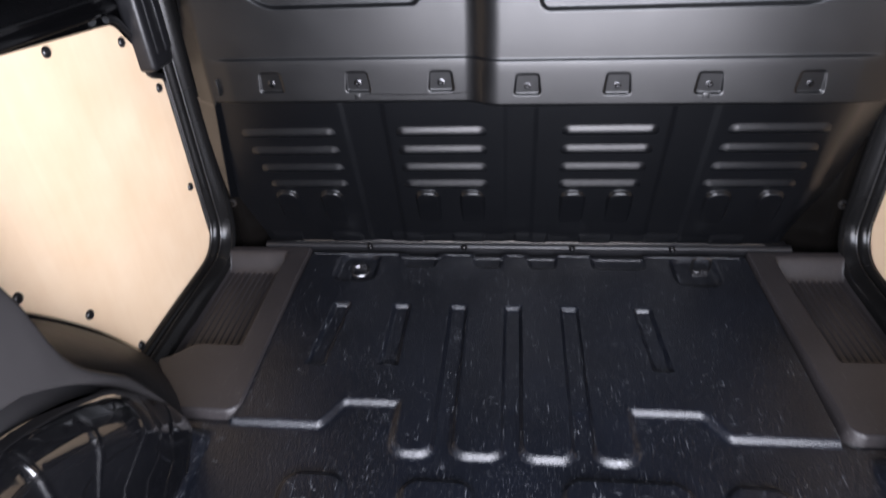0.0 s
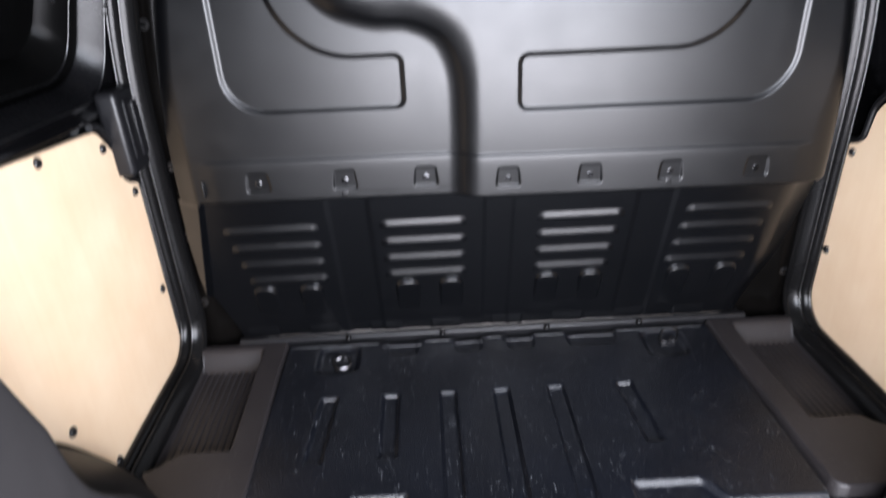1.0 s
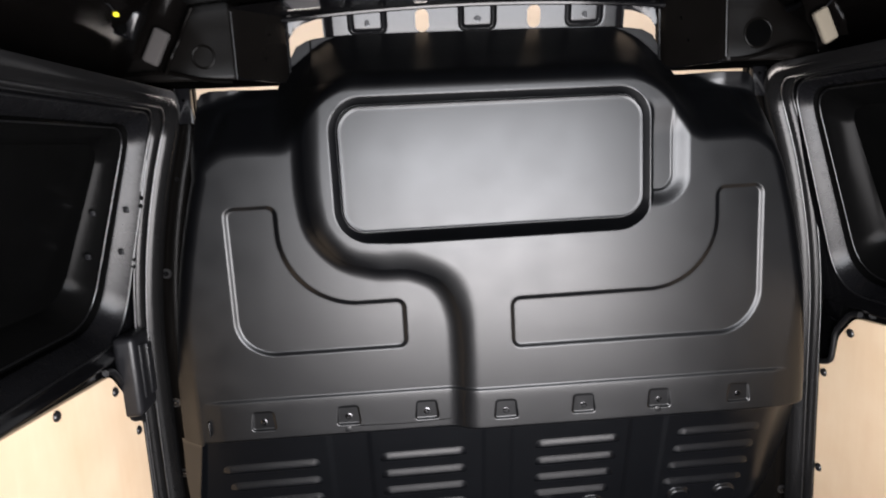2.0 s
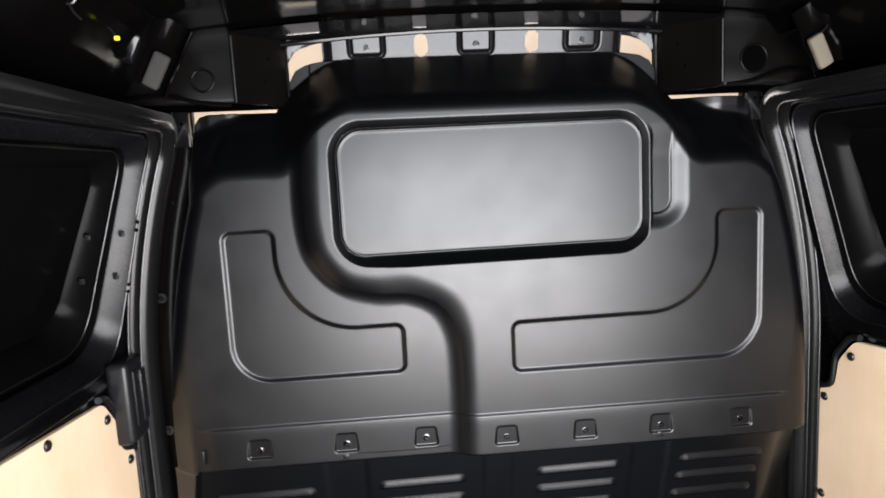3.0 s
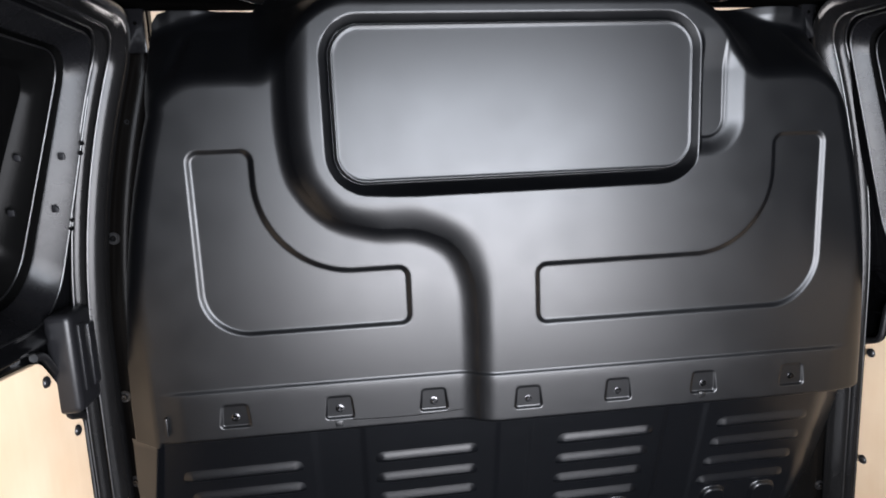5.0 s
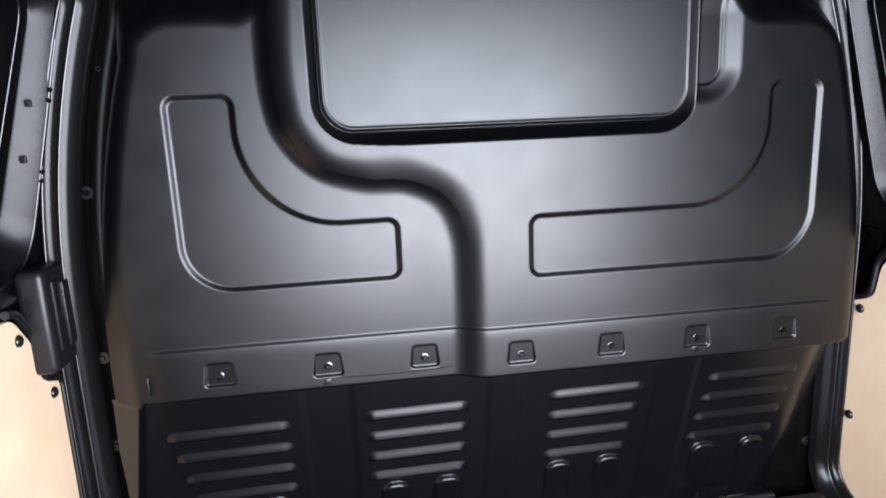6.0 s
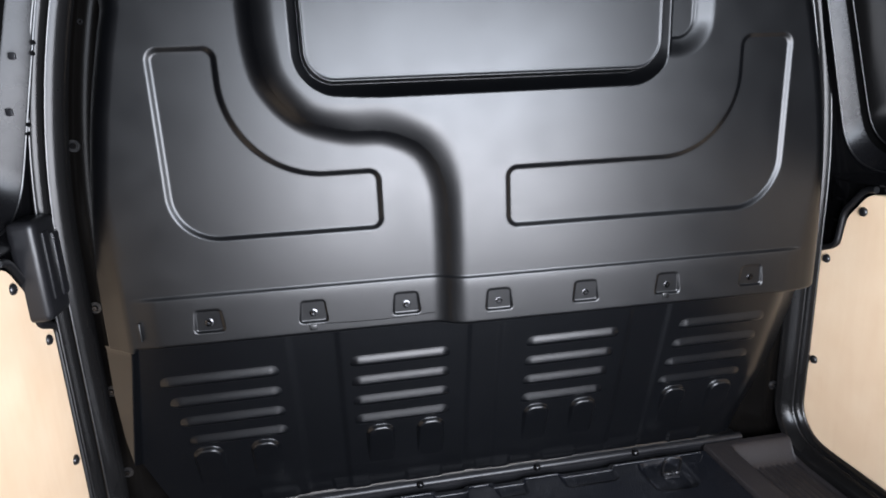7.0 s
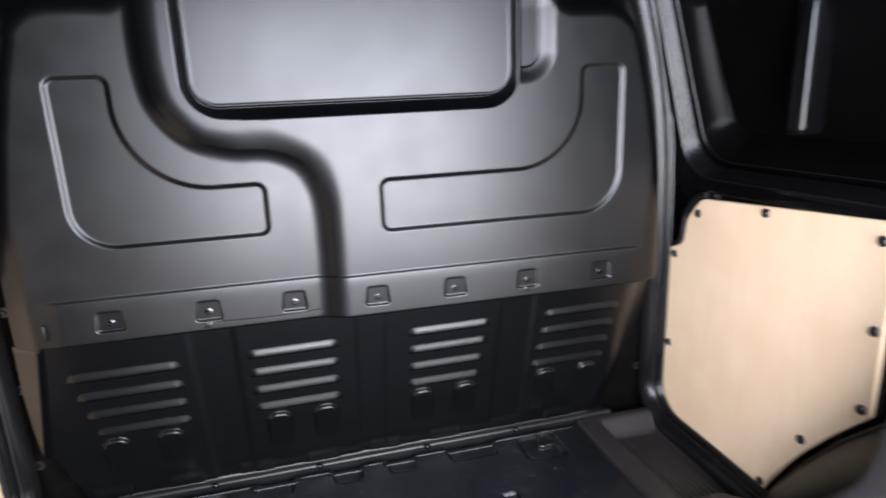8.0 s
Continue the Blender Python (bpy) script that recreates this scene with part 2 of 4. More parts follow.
def tube(path, r, sides=10, closed=False, flat=1.0, bm=None):
    """A tube of radius r along places."""
    bm = bm or bmesh.new()
    pts = [Vector(p) for p in path]
    rings, up = [], None
    for k, p in enumerate(pts):
        a = pts[k - 1] if (k or closed) else p
        b = pts[(k + 1) % len(pts)] if (k < len(pts) - 1 or closed) else p
        d = (b - a).normalized()
        if up is None:
            up = Vector((0, 0, 1)) if abs(d.z) < 0.8 else Vector((1, 0, 0))
        side = d.cross(up).normalized()
        up = side.cross(d).normalized()
        rings.append([bm.verts.new(p + side * math.cos(t) * r + up * math.sin(t) * r * flat) for t in [2 * math.pi * j / sides for j in range(sides)]])
    pairs = list(zip(rings, rings[1:])) + ([(rings[-1], rings[0])] if closed else [])
    for r0, r1 in pairs:
        for j in range(sides):
            bm.faces.new((r0[j], r0[(j + 1) % sides], r1[(j + 1) % sides], r1[j]))
    if not closed:
        bm.faces.new(rings[0][::-1])
        bm.faces.new(rings[-1])
    return bm


def lathe(profile, sides=16):
    """A turned mesh about z from (radius, height) pairs."""
    bm = bmesh.new()
    rings = [[bm.verts.new((r * math.cos(2 * math.pi * j / sides), r * math.sin(2 * math.pi * j / sides), h)) for j in range(sides)] for r, h in profile]
    for r0, r1 in zip(rings, rings[1:]):
        for j in range(sides):
            bm.faces.new((r0[j], r0[(j + 1) % sides], r1[(j + 1) % sides], r1[j]))
    bm.faces.new(rings[0][::-1])
    bm.faces.new(rings[-1])
    return bm


def shared(name, bm, mat):
    me = bpy.data.meshes.new(name)
    bmesh.ops.recalc_face_normals(bm, faces=bm.faces)
    bm.to_mesh(me)
    bm.free()
    for p in me.polygons:
        p.use_smooth = True
    me.set_sharp_from_angle(angle=radians(40))
    me.materials.append(mat)
    return me


def smooth_step(t):
    return float(smooth01(np.array(t)))


def smooth01(t):
    t = np.clip(t, 0, 1)
    return t * t * (3 - 2 * t)


def box_sd(x, z, cx, cz, hx, hz, r):
    """Signed distance to a rounded rectangle."""
    qx, qz = np.abs(x - cx) - hx + r, np.abs(z - cz) - hz + r
    return np.minimum(np.maximum(qx, qz), 0) + np.hypot(np.maximum(qx, 0), np.maximum(qz, 0)) - r


def elbow_sd(x, z, a, b, r, outer, cx, cz):
    """An L of two rectangles, filleted inside by r and rounded outside by its corner at (cx, cz)."""
    d = np.maximum(np.minimum(a, b), r) - np.hypot(np.maximum(r - a, 0), np.maximum(r - b, 0))
    side = -1 if cx < 0 else 1
    px, pz = side * (x - cx) + outer, -(z - cz) + outer
    corner = np.minimum(np.maximum(px, pz), 0) + np.hypot(np.maximum(px, 0), np.maximum(pz, 0)) - outer
    return np.maximum(d, corner)


def step_sd(x, z, points, n=420):
    """Signed distance to a smooth falling line through points, positive to its right."""
    p = np.array([points[0]] + list(points) + [points[-1]], float)
    best, line = np.full(x.shape, 9.0), []
    last = len(points) - 1
    for t in np.linspace(0, last - 1e-6, n):
        k, f = int(t), t - int(t)
        p0, p1, p2, p3 = p[k], p[k + 1], p[k + 2], p[min(k + 3, len(p) - 1)]
        c = 0.5 * (2 * p1 + (p2 - p0) * f + (2 * p0 - 5 * p1 + 4 * p2 - p3) * f**2 + (3 * p1 - p0 - 3 * p2 + p3) * f**3)
        line.append(c)
        best = np.minimum(best, np.hypot(x - c[0], z - c[1]))
    line = np.array(line)[::-1]
    return best * np.where(x > np.interp(z, line[:, 1], line[:, 0]), 1, -1)


SCREW_DOME = shared("screw_dome", lathe([(0.0105, 0), (0.0105, 0.002), (0.009, 0.0048), (0.006, 0.0065), (0.0032, 0.0070), (0.0028, 0.0045)], 18), M_SCREW)
SCREW_HEX = shared("screw_head", lathe([(0.0085, 0), (0.0085, 0.0015), (0.0055, 0.002), (0.0055, 0.006), (0.0045, 0.007), (0.0022, 0.007), (0.002, 0.004)], 12), M_SCREW)
SCREW_SMALL = shared("screw_small", lathe([(0.0080, 0), (0.0080, 0.0012), (0.0048, 0.002), (0.0046, 0.006), (0.0036, 0.007), (0.0018, 0.007), (0.0016, 0.004)], 12), M_PIN)


KNOB = shared("rail_knob", lathe([(0.0085, -0.012), (0.0085, 0.006), (0.0075, 0.010), (0.005, 0.0125), (0.001, 0.0135)], 16), M_PAINT)
SCREW_BOLT = shared("flange_bolt", lathe([(0.0062, 0), (0.0062, 0.006), (0.0050, 0.0075), (0.0028, 0.0075), (0.0022, 0.004)], 6), M_PIN)
WASHER = shared("washer", lathe([(0.0120, 0), (0.0120, 0.0012), (0.0112, 0.0022), (0.0085, 0.0022), (0.0078, 0.0012), (0.0070, 0.0030), (0.0060, 0.0030)], 20), M_EDGE)


# ---- ground and shell of the van ----
bm = bmesh.new()
bmesh.ops.create_grid(bm, x_segments=8, y_segments=8, size=400)
bmesh.ops.translate(bm, verts=bm.verts, vec=(0, 0, -0.58))
tagged(part("ground", bm, M_GROUND), "pale grey paved ground under the parked van", "ground", kind="structure")

bm = box(-0.984, 0.984, -1.82, 0.20, -0.11, -0.07, 0.003)
tagged(part("floor", bm, M_SHELL), "black steel load floor under the plastic liner", "floor", kind="structure")

# roof sheet with shallow cross swages
x, y = np.meshgrid(np.linspace(-0.90, 0.90, 90), np.linspace(-1.82, 0.20, 160))
z = 1.418 - 0.030 * (np.abs(x) / 0.62) ** 2.4 - 0.004 * np.exp(-(((y + 0.35) % 0.42 - 0.21) / 0.05) ** 2)
z = np.maximum(z, 1.30)
tagged(part("ceiling", sheet("ceiling", np.stack([x, y, z], -1), True), M_ROOF), "matt black coated steel van roof seen from inside", "ceiling", kind="structure")
x, y = np.meshgrid(np.linspace(-0.62, 0.62, 60), np.linspace(0.02, 0.20, 14))
z = 1.414 - 0.030 * (np.abs(x) / 0.62) ** 2.4 - 0.004
tagged(part("roof_header", sheet("roof_header", np.stack([x, y, z], -1), True), M_PAINT), "glossy black roof header above the bulkhead", "header", kind="structure")
tagged(part("roof_skin", box(-1.02, 1.02, -1.83, 0.215, 1.43, 1.46, 0.01), M_SHELL), "steel outer roof skin of the van", "roof", kind="structure")

for s, word in ((-1, "left"), (1, "right")):
    wall = tagged(part(f"wall_{word}", box(min(s * 0.985, s * 1.02), max(s * 0.985, s * 1.02), -1.82, 0.32, -0.11, 1.44, 0.005), M_SHELL), "black steel side wall of the van", "wall", kind="structure")
    # cant rail along the top of the side
    prof = [(0.60, 1.425), (0.62, 1.375), (0.66, 1.335), (0.72, 1.300), (0.745, 1.262), (0.765, 1.238), (0.80, 1.230), (0.92, 1.235)]
    yy = np.linspace(-1.82, 0.21, 40)
    rail = np.array([[(s * px, py, pz) for px, pz in prof] for py in yy])
    tagged(part(f"cant_rail_{word}", sheet("cant_rail", rail, s < 0), M_RAIL), "glossy black cant rail above the sliding door", "rail", kind="structure")
    # rear side panel behind the wheel arch
    tagged(part(f"rear_panel_{word}", box(min(s * 0.80, s * 0.92), max(s * 0.80, s * 0.92), -1.82, -1.02, -0.07, 1.24, 0.01), M_PAINT), "black inner side panel behind the door", "panel", kind="structure")


# ---- cab behind the bulkhead ----
x, y = np.meshgrid(np.linspace(-0.92, 0.92, 24), np.linspace(0.19, 1.3, 20))
z = 1.455 - 0.10 * (np.abs(x) / 0.9) ** 3 - 0.22 * smooth01((y - 0.35) / 0.8)
for s in (-1, 1):
    tagged(part("cab_side", box(min(s * 0.985, s * 1.02), max(s * 0.985, s * 1.02), 0.325, 1.32, 0.2, 1.44, 0.004), M_HEAD), "cream lined cab side behind the bulkhead", "lining", kind="structure")
tagged(part("cab_headlining", sheet("cab_headlining", np.stack([x, y, z], -1), True), M_HEAD), "cream cab headlining showing through the gaps above the bulkhead", "headlining", kind="structure")


# ---- bulkhead ----
bulkhead = thing("bulkhead", (0, 0.1, 0), "dark grey moulded plastic bulkhead with pressed panels behind the cab", "bulkhead")


def roll(d, r):
    """Zero up to d = 0, then a smooth turn of length r into a straight slope."""
    return np.where(d < 0, 0, np.where(d < r, d * d / (2 * r), d - r / 2))


def bulkhead_upper():
    v = np.linspace(0, 1, 470)
    v = np.unique(np.concatenate([v, np.linspace(0.106, 0.122, 24), np.linspace(0.502, 0.530, 30), np.linspace(0.803, 0.818, 20)]))
    u = np.linspace(-1, 1, 740)
    u = np.unique(np.concatenate([u, np.linspace(-0.472, -0.448, 22), np.linspace(0.440, 0.464, 22)]))
    u, v = np.meshgrid(u, v)
    inward = smooth01((np.abs(u) - 0.62) / 0.38)
    side = np.abs(u) * 0.70 - 0.057 * inward
    ztop = np.interp(side, [0, 0.30, 0.352, 0.393, 0.418, 0.432, 0.446, 0.462, 0.605, 0.625, 0.636, 0.643], [1.352, 1.351, 1.349, 1.343, 1.330, 1.306, 1.275, 1.235, 1.233, 1.228, 1.214, 1.176])
    z = 0.457 + v * (ztop - 0.457)
    # outer edge, drawn in towards the top
    edge = 0.724 - 0.285 * np.clip(z - 0.52, 0, 0.53) ** 2
    x = u * 0.70 + np.sign(u) * inward * (edge - 0.70)
    ax = np.abs(x)
    # rounded side, wider at the foot
    wide = 0.045 + 0.034 * smooth01((0.76 - z) / 0.22)
    deep = 0.058 - 0.006 * smooth01((0.76 - z) / 0.22)
    t = np.clip((ax - edge + wide) / wide, 0, 0.9985)
    y_side = deep * (1 - np.sqrt(1 - t * t))
    # a plain chamfer takes over at the foot
    foot = smooth01((0.67 - z) / 0.07) * (x < 0)
    y_side = (1 - foot) * y_side + foot * 0.80 * roll(ax - 0.668, 0.012)
    # shoulders and the hump between them, sloping forward above their edges
    tilt = z + 0.0185 * np.clip(x, -0.5, 0.5)
    shoulder = 1.14 * box_sd(x, tilt, 0.0, 0.475, edge - 0.030, 0.605, 0.074)
    half = 0.412 - 0.48 * np.clip(z - 1.09, -0.02, 0.14)
    hump = box_sd(x * 1.7, z * 1.55, 0.0, 1.55 * 0.728, half * 1.7, 1.55 * 0.482, 0.110)
    k = 0.065
    h = np.clip(0.5 + 0.5 * (hump - shoulder) / k, 0, 1)
    field = hump + (shoulder - hump) * h - k * h * (1 - h)
    top = smooth01(field / 0.12)
    y_top = np.minimum(roll(field, 0.036 + 0.036 * (1 - h)), 0.186)
    cap = 0.128 + 0.07 * smooth01((0.57 - ax) / 0.13)
    y_top = np.where(z > 0.95, cap - roll(cap - y_top + 0.01, 0.02), 0)
    y = (y_side**2.5 + y_top**2.5) ** 0.4
    y = np.minimum(y, 0.190)
    # shallow creases pressed into the shoulders
    y += 0.006 * np.exp(-((ax - 0.585 - 0.25 * (1.15 - z)) / 0.012) ** 2) * smooth01((z - 1.10) / 0.03) * smooth01((1.20 - z) / 0.03)
    y -= 0.006 * smooth01((z - 1.190) / 0.03) * smooth01((ax - 0.46) / 0.05) * smooth01((0.63 - ax) / 0.03)
    # two elbow-shaped recesses
    for sgn, lx, hx0, z0, z1, zh, fil, out in ((-1, (-0.574, -0.466), (-0.574, -0.206), 0.658, 0.987, 0.768, 0.165, 0.085), (1, (0.483, 0.587), (0.025, 0.587), 0.648, 0.977, 0.761, 0.150, 0.095)):
        a = box_sd(x, z, sum(lx) / 2, (z0 + z1) / 2, (lx[1] - lx[0]) / 2, (z1 - z0) / 2, 0.020)
        b = box_sd(x, z, sum(hx0) / 2, (z0 + zh) / 2, (hx0[1] - hx0[0]) / 2, (zh - z0) / 2, 0.020)
        d = elbow_sd(x, z, a, b, fil, out, lx[0] if sgn < 0 else lx[1], z0)
        y += 0.0052 * smooth01((0.0035 - d) / 0.0112)
    # the side beyond the winding step stands proud of the other
    d = step_sd(x, z, [(-0.385, 1.26), (-0.396, 1.13), (-0.400, 1.05), (-0.398, 0.985), (-0.384, 0.923), (-0.336, 0.866), (-0.262, 0.840), (-0.185, 0.833), (-0.122, 0.800), (-0.091, 0.735), (-0.086, 0.638), (-0.088, 0.54), (-0.090, 0.42)])
    flat = np.exp(-(((x + 0.21) / 0.07) ** 2 + ((z - 0.845) / 0.06) ** 2))
    lobe = np.exp(-(((x + 0.10) / 0.06) ** 2 + ((z - 0.80) / 0.07) ** 2))
    w = np.where(d > 0, 0.040 + 0.018 * flat + 0.012 * lobe, 0.027 + 0.009 * smooth01((0.86 - z) / 0.1))
    ramp = np.where(d > 0, 1 - 0.5 * np.clip(1 - d / w, 0, 1) ** 2, 0.5 * np.clip(1 + d / w, 0, 1) ** 2)
    y += (0.013 - 0.026 * ramp) * (1 - 0.7 * top)
    # raised panel in its groove
    d = box_sd(x, z, -0.003, 1.0515, 0.320, 0.1305, 0.052)
    low = smooth01((0.97 - z) / 0.05) * smooth01((x + 0.345) / 0.16)
    inside = smooth01((0.0012 - d) / 0.0035)
    groove = smooth01((d + 0.001) / 0.004) * (1 - np.clip((d - 0.002) / (0.016 + 0.008 * low), 0, 1) ** (0.9 + 0.3 * low))
    y += -0.007 * inside - 0.0013 * np.exp(-(((d + 0.0035) / 0.0026) ** 2)) + (0.013 + 0.021 * low) * groove
    # narrow recess beside the panel
    d2 = d
    d = box_sd(x, z, 0.300, 1.100, 0.088, 0.126, 0.034)
    y += (0.003 * smooth01((0.001 - d) / 0.005) + 0.010 * smooth01((0.036 - d) / 0.036)) * smooth01((d2 - 0.019) / 0.009) * smooth01((1.172 - z) / 0.080)
    # strip along the lower edge stands proud
    strip = smooth01((0.5610 - z) / 0.0085)
    strip = 0.75 * strip + 0.40 * (1 - np.exp(-np.clip(0.5575 - z, 0, 1) / 0.007))
    y += -0.0036 * strip * smooth01((0.668 - ax) / 0.05)
    # screw pockets
    for px in (-0.534, -0.347, -0.172, 0.004, 0.180, 0.354, 0.540):
        half = 0.027 - 0.10 * (z - 0.486)
        qx, qz = np.abs(x - px) - half + 0.007, np.abs(z - 0.508) - 0.022 + 0.007
        d = np.minimum(np.maximum(qx, qz), 0) + np.hypot(np.maximum(qx, 0), np.maximum(qz, 0)) - 0.007
        y += 0.0045 * smooth01((0.001 - d) / 0.004) * (1 - 0.65 * np.clip((z - 0.488) / 0.04, 0, 1))
    # returned lower lip
    lip = np.clip((0.469 - z) / 0.012, 0, 1) * smooth01((x + 0.674) / 0.010)
    y += 0.022 * lip**2.5
    z = z - 0.0085 * x * np.maximum(smooth01((0.70 - z) / 0.08), smooth01((z - 1.15) / 0.08))
    rows = np.stack([x, y, z], -1)
    first, last = rows[:, :1].copy(), rows[:, -1:].copy()
    for end, sg in ((first, -1), (last, 1)):
        end[..., 0] += 0.003 * sg
        end[..., 1] = np.maximum(end[..., 1] + 0.02, 0.192)
    rows = np.concatenate([first, rows, last], 1)
    back, rim = rows[0].copy(), rows[-1].copy()
    back[:, 1] += 0.035
    back[:, 2] -= 0.004
    rim[:, 1] += 0.020
    rim[:, 2] += 0.002
    return np.concatenate([back[None], rows, rim[None]])


part("upper_panel", sheet("upper_panel", bulkhead_upper(), True), M_BULK, bulkhead)


def lower_place(x, z):
    """The lower panel leans forward below the strip, and rounds off at its sides."""
    y = 0.040 + (0.452 - z) * 0.292
    low = 0.03 * np.clip((0.20 - z) / 0.20, 0, 1)
    # one side runs on flush with the panel above, the other is set back under its lip
    left = np.abs(x) - 0.671 - 0.20 * np.clip(0.455 - z, 0, 0.4)
    right = np.abs(x) - 0.640 + low
    proud = (0.018 + 0.06 * np.clip(0.455 - z, 0, 0.3)) * smooth01(left / 0.008) * smooth01((z - 0.10) / 0.10)
    return y + np.where(x < 0, 0.72 * roll(left, 0.012) - proud, 0.70 * roll(right, 0.050))


def bulkhead_lower():
    u, v = np.meshgrid(np.concatenate([np.linspace(-1, -0.85, 110, endpoint=False), np.linspace(-0.85, 1, 300)]), np.linspace(0, 1, 150))
    z = 0.015 + v * (0.468 - 0.015)
    left = np.interp(z, [0.015, 0.06, 0.17, 0.26, 0.36, 0.46], [0.690, 0.698, 0.727, 0.738, 0.740, 0.733])
    right = np.interp(z, [0.015, 0.114, 0.178, 0.259, 0.34, 0.42], [0.655, 0.690, 0.727, 0.755, 0.768, 0.772])
    x = u * np.where(u < 0, left, right)
    y = lower_place(x, z)
    # plain uprights between the ribbed fields
    for a, b in ((-0.405, -0.305), (-0.045, 0.030), (0.310, 0.405)):
        d = np.maximum(a - x, x - b)
        y += 0.003 * smooth01((0.002 - d) / 0.012)
    # scalloped foot
    foot = smooth01((0.055 - z) / 0.03)
    y += -0.004 * foot * (0.5 + 0.5 * np.sign(np.sin(x * 38 + 0.6)))
    return np.stack([x, y, z], -1)


part("lower_panel", sheet("lower_panel", bulkhead_lower(), True), M_LOWER, bulkhead)


def swell(name, x0, x1, z0, z1, rise, end, soft_foot=False):
    """A pressed swelling on the lower panel."""
    x, z = np.meshgrid(np.linspace(x0 - 0.006, x1 + 0.006, 50), np.linspace(z0 - 0.006, z1 + 0.006, 26 if not soft_foot else 60))
    d = box_sd(x, z, (x0 + x1) / 2, (z0 + z1) / 2, (x1 - x0) / 2, (z1 - z0) / 2, end)
    if soft_foot:
        h = rise[0] * smooth01((0.004 - d) / rise[1]) * smooth01((z - z0) / (z1 - z0)) ** 1.4
    else:
        # slopes out from its upper edge and turns back under at the lower one
        down = (z1 + 0.005 - z) / (z1 - z0 + 0.008)
        ends = np.clip((np.minimum(x - x0, x1 - x) + 0.004) / 0.018, 0, 1)
        h = rise[0] * ends * smooth01(down / 0.80) * smooth01((1.0 - down) / 0.32)
    return part(name, sheet(name, np.stack([x, lower_place(x, z) + 0.0012 - h, z], -1), True), M_LOWER, bulkhead)


for n, zc in enumerate((0.378, 0.326, 0.274, 0.222)):
    for a, b in ((-0.650 + 0.008 * n, -0.428), (-0.287, -0.083), (0.084, 0.290 - 0.005 * n), (0.434 - 0.006 * n, 0.640 - 0.006 * n)):
        swell("louvre", a, b, zc - 0.014, zc + 0.014, (0.0088, 0.019), 0.013)
for a in (-0.626, -0.510, -0.264, -0.153, 0.092, 0.205, 0.432, 0.552):
    swell("tab", a, a + 0.060, 0.045, 0.197, (0.011, 0.010), 0.024, True)
for px in (-0.534, -0.347, -0.172, 0.004, 0.180, 0.354, 0.540):
    part("screw", SCREW_SMALL, None, bulkhead, m=pose(px, 0.0125 if px < -0.1 else -0.0125, 0.505 - 0.0085 * px, 90, 0, 0))
for px in (-0.347, 0.354):
    yy = 0.011 if px < 0 else -0.015
    part("broken_tab", box(px - 0.010, px + 0.004, yy - 0.004, yy + 0.004, 0.474, 0.486, 0.002), M_BULK, bulkhead)
crack = [(-0.335 + 0.23 * k / 24, 0.0085, 0.486 - 0.004 * math.sin(k * 0.13)) for k in range(25)]
part("crack_line", tube(crack, 0.0006, 5), M_SHADE, bulkhead)
part("edge_slot", box(-0.655, -0.650, 0.003, 0.014, 0.487, 0.522, 0.002), M_BULK, bulkhead)


# ---- floor rail under the bulkhead ----
rail = thing("floor_rail", (0, 0.16, 0), "black steel rail with clips along the foot of the bulkhead", "rail")
bm = bmesh.new()
tube([(-0.70, 0.158, 0.006), (0.68, 0.158, 0.006)], 0.011, 12, flat=0.8, bm=bm)
box(-0.70, 0.68, 0.155, 0.20, -0.06, 0.004, 0.002, bm=bm)
part("bar", bm, M_CATCH, rail)
for px in (-0.406, -0.151, 0.133, 0.386):
    part("clip", KNOB, None, rail, m=pose(px, 0.150, 0.008, 62, 0, 0))


# ---- floor liner ----
liner = thing("floor_liner", (0, -1.0, 0), "scuffed black textured plastic floor liner with raised ribs", "floor liner")


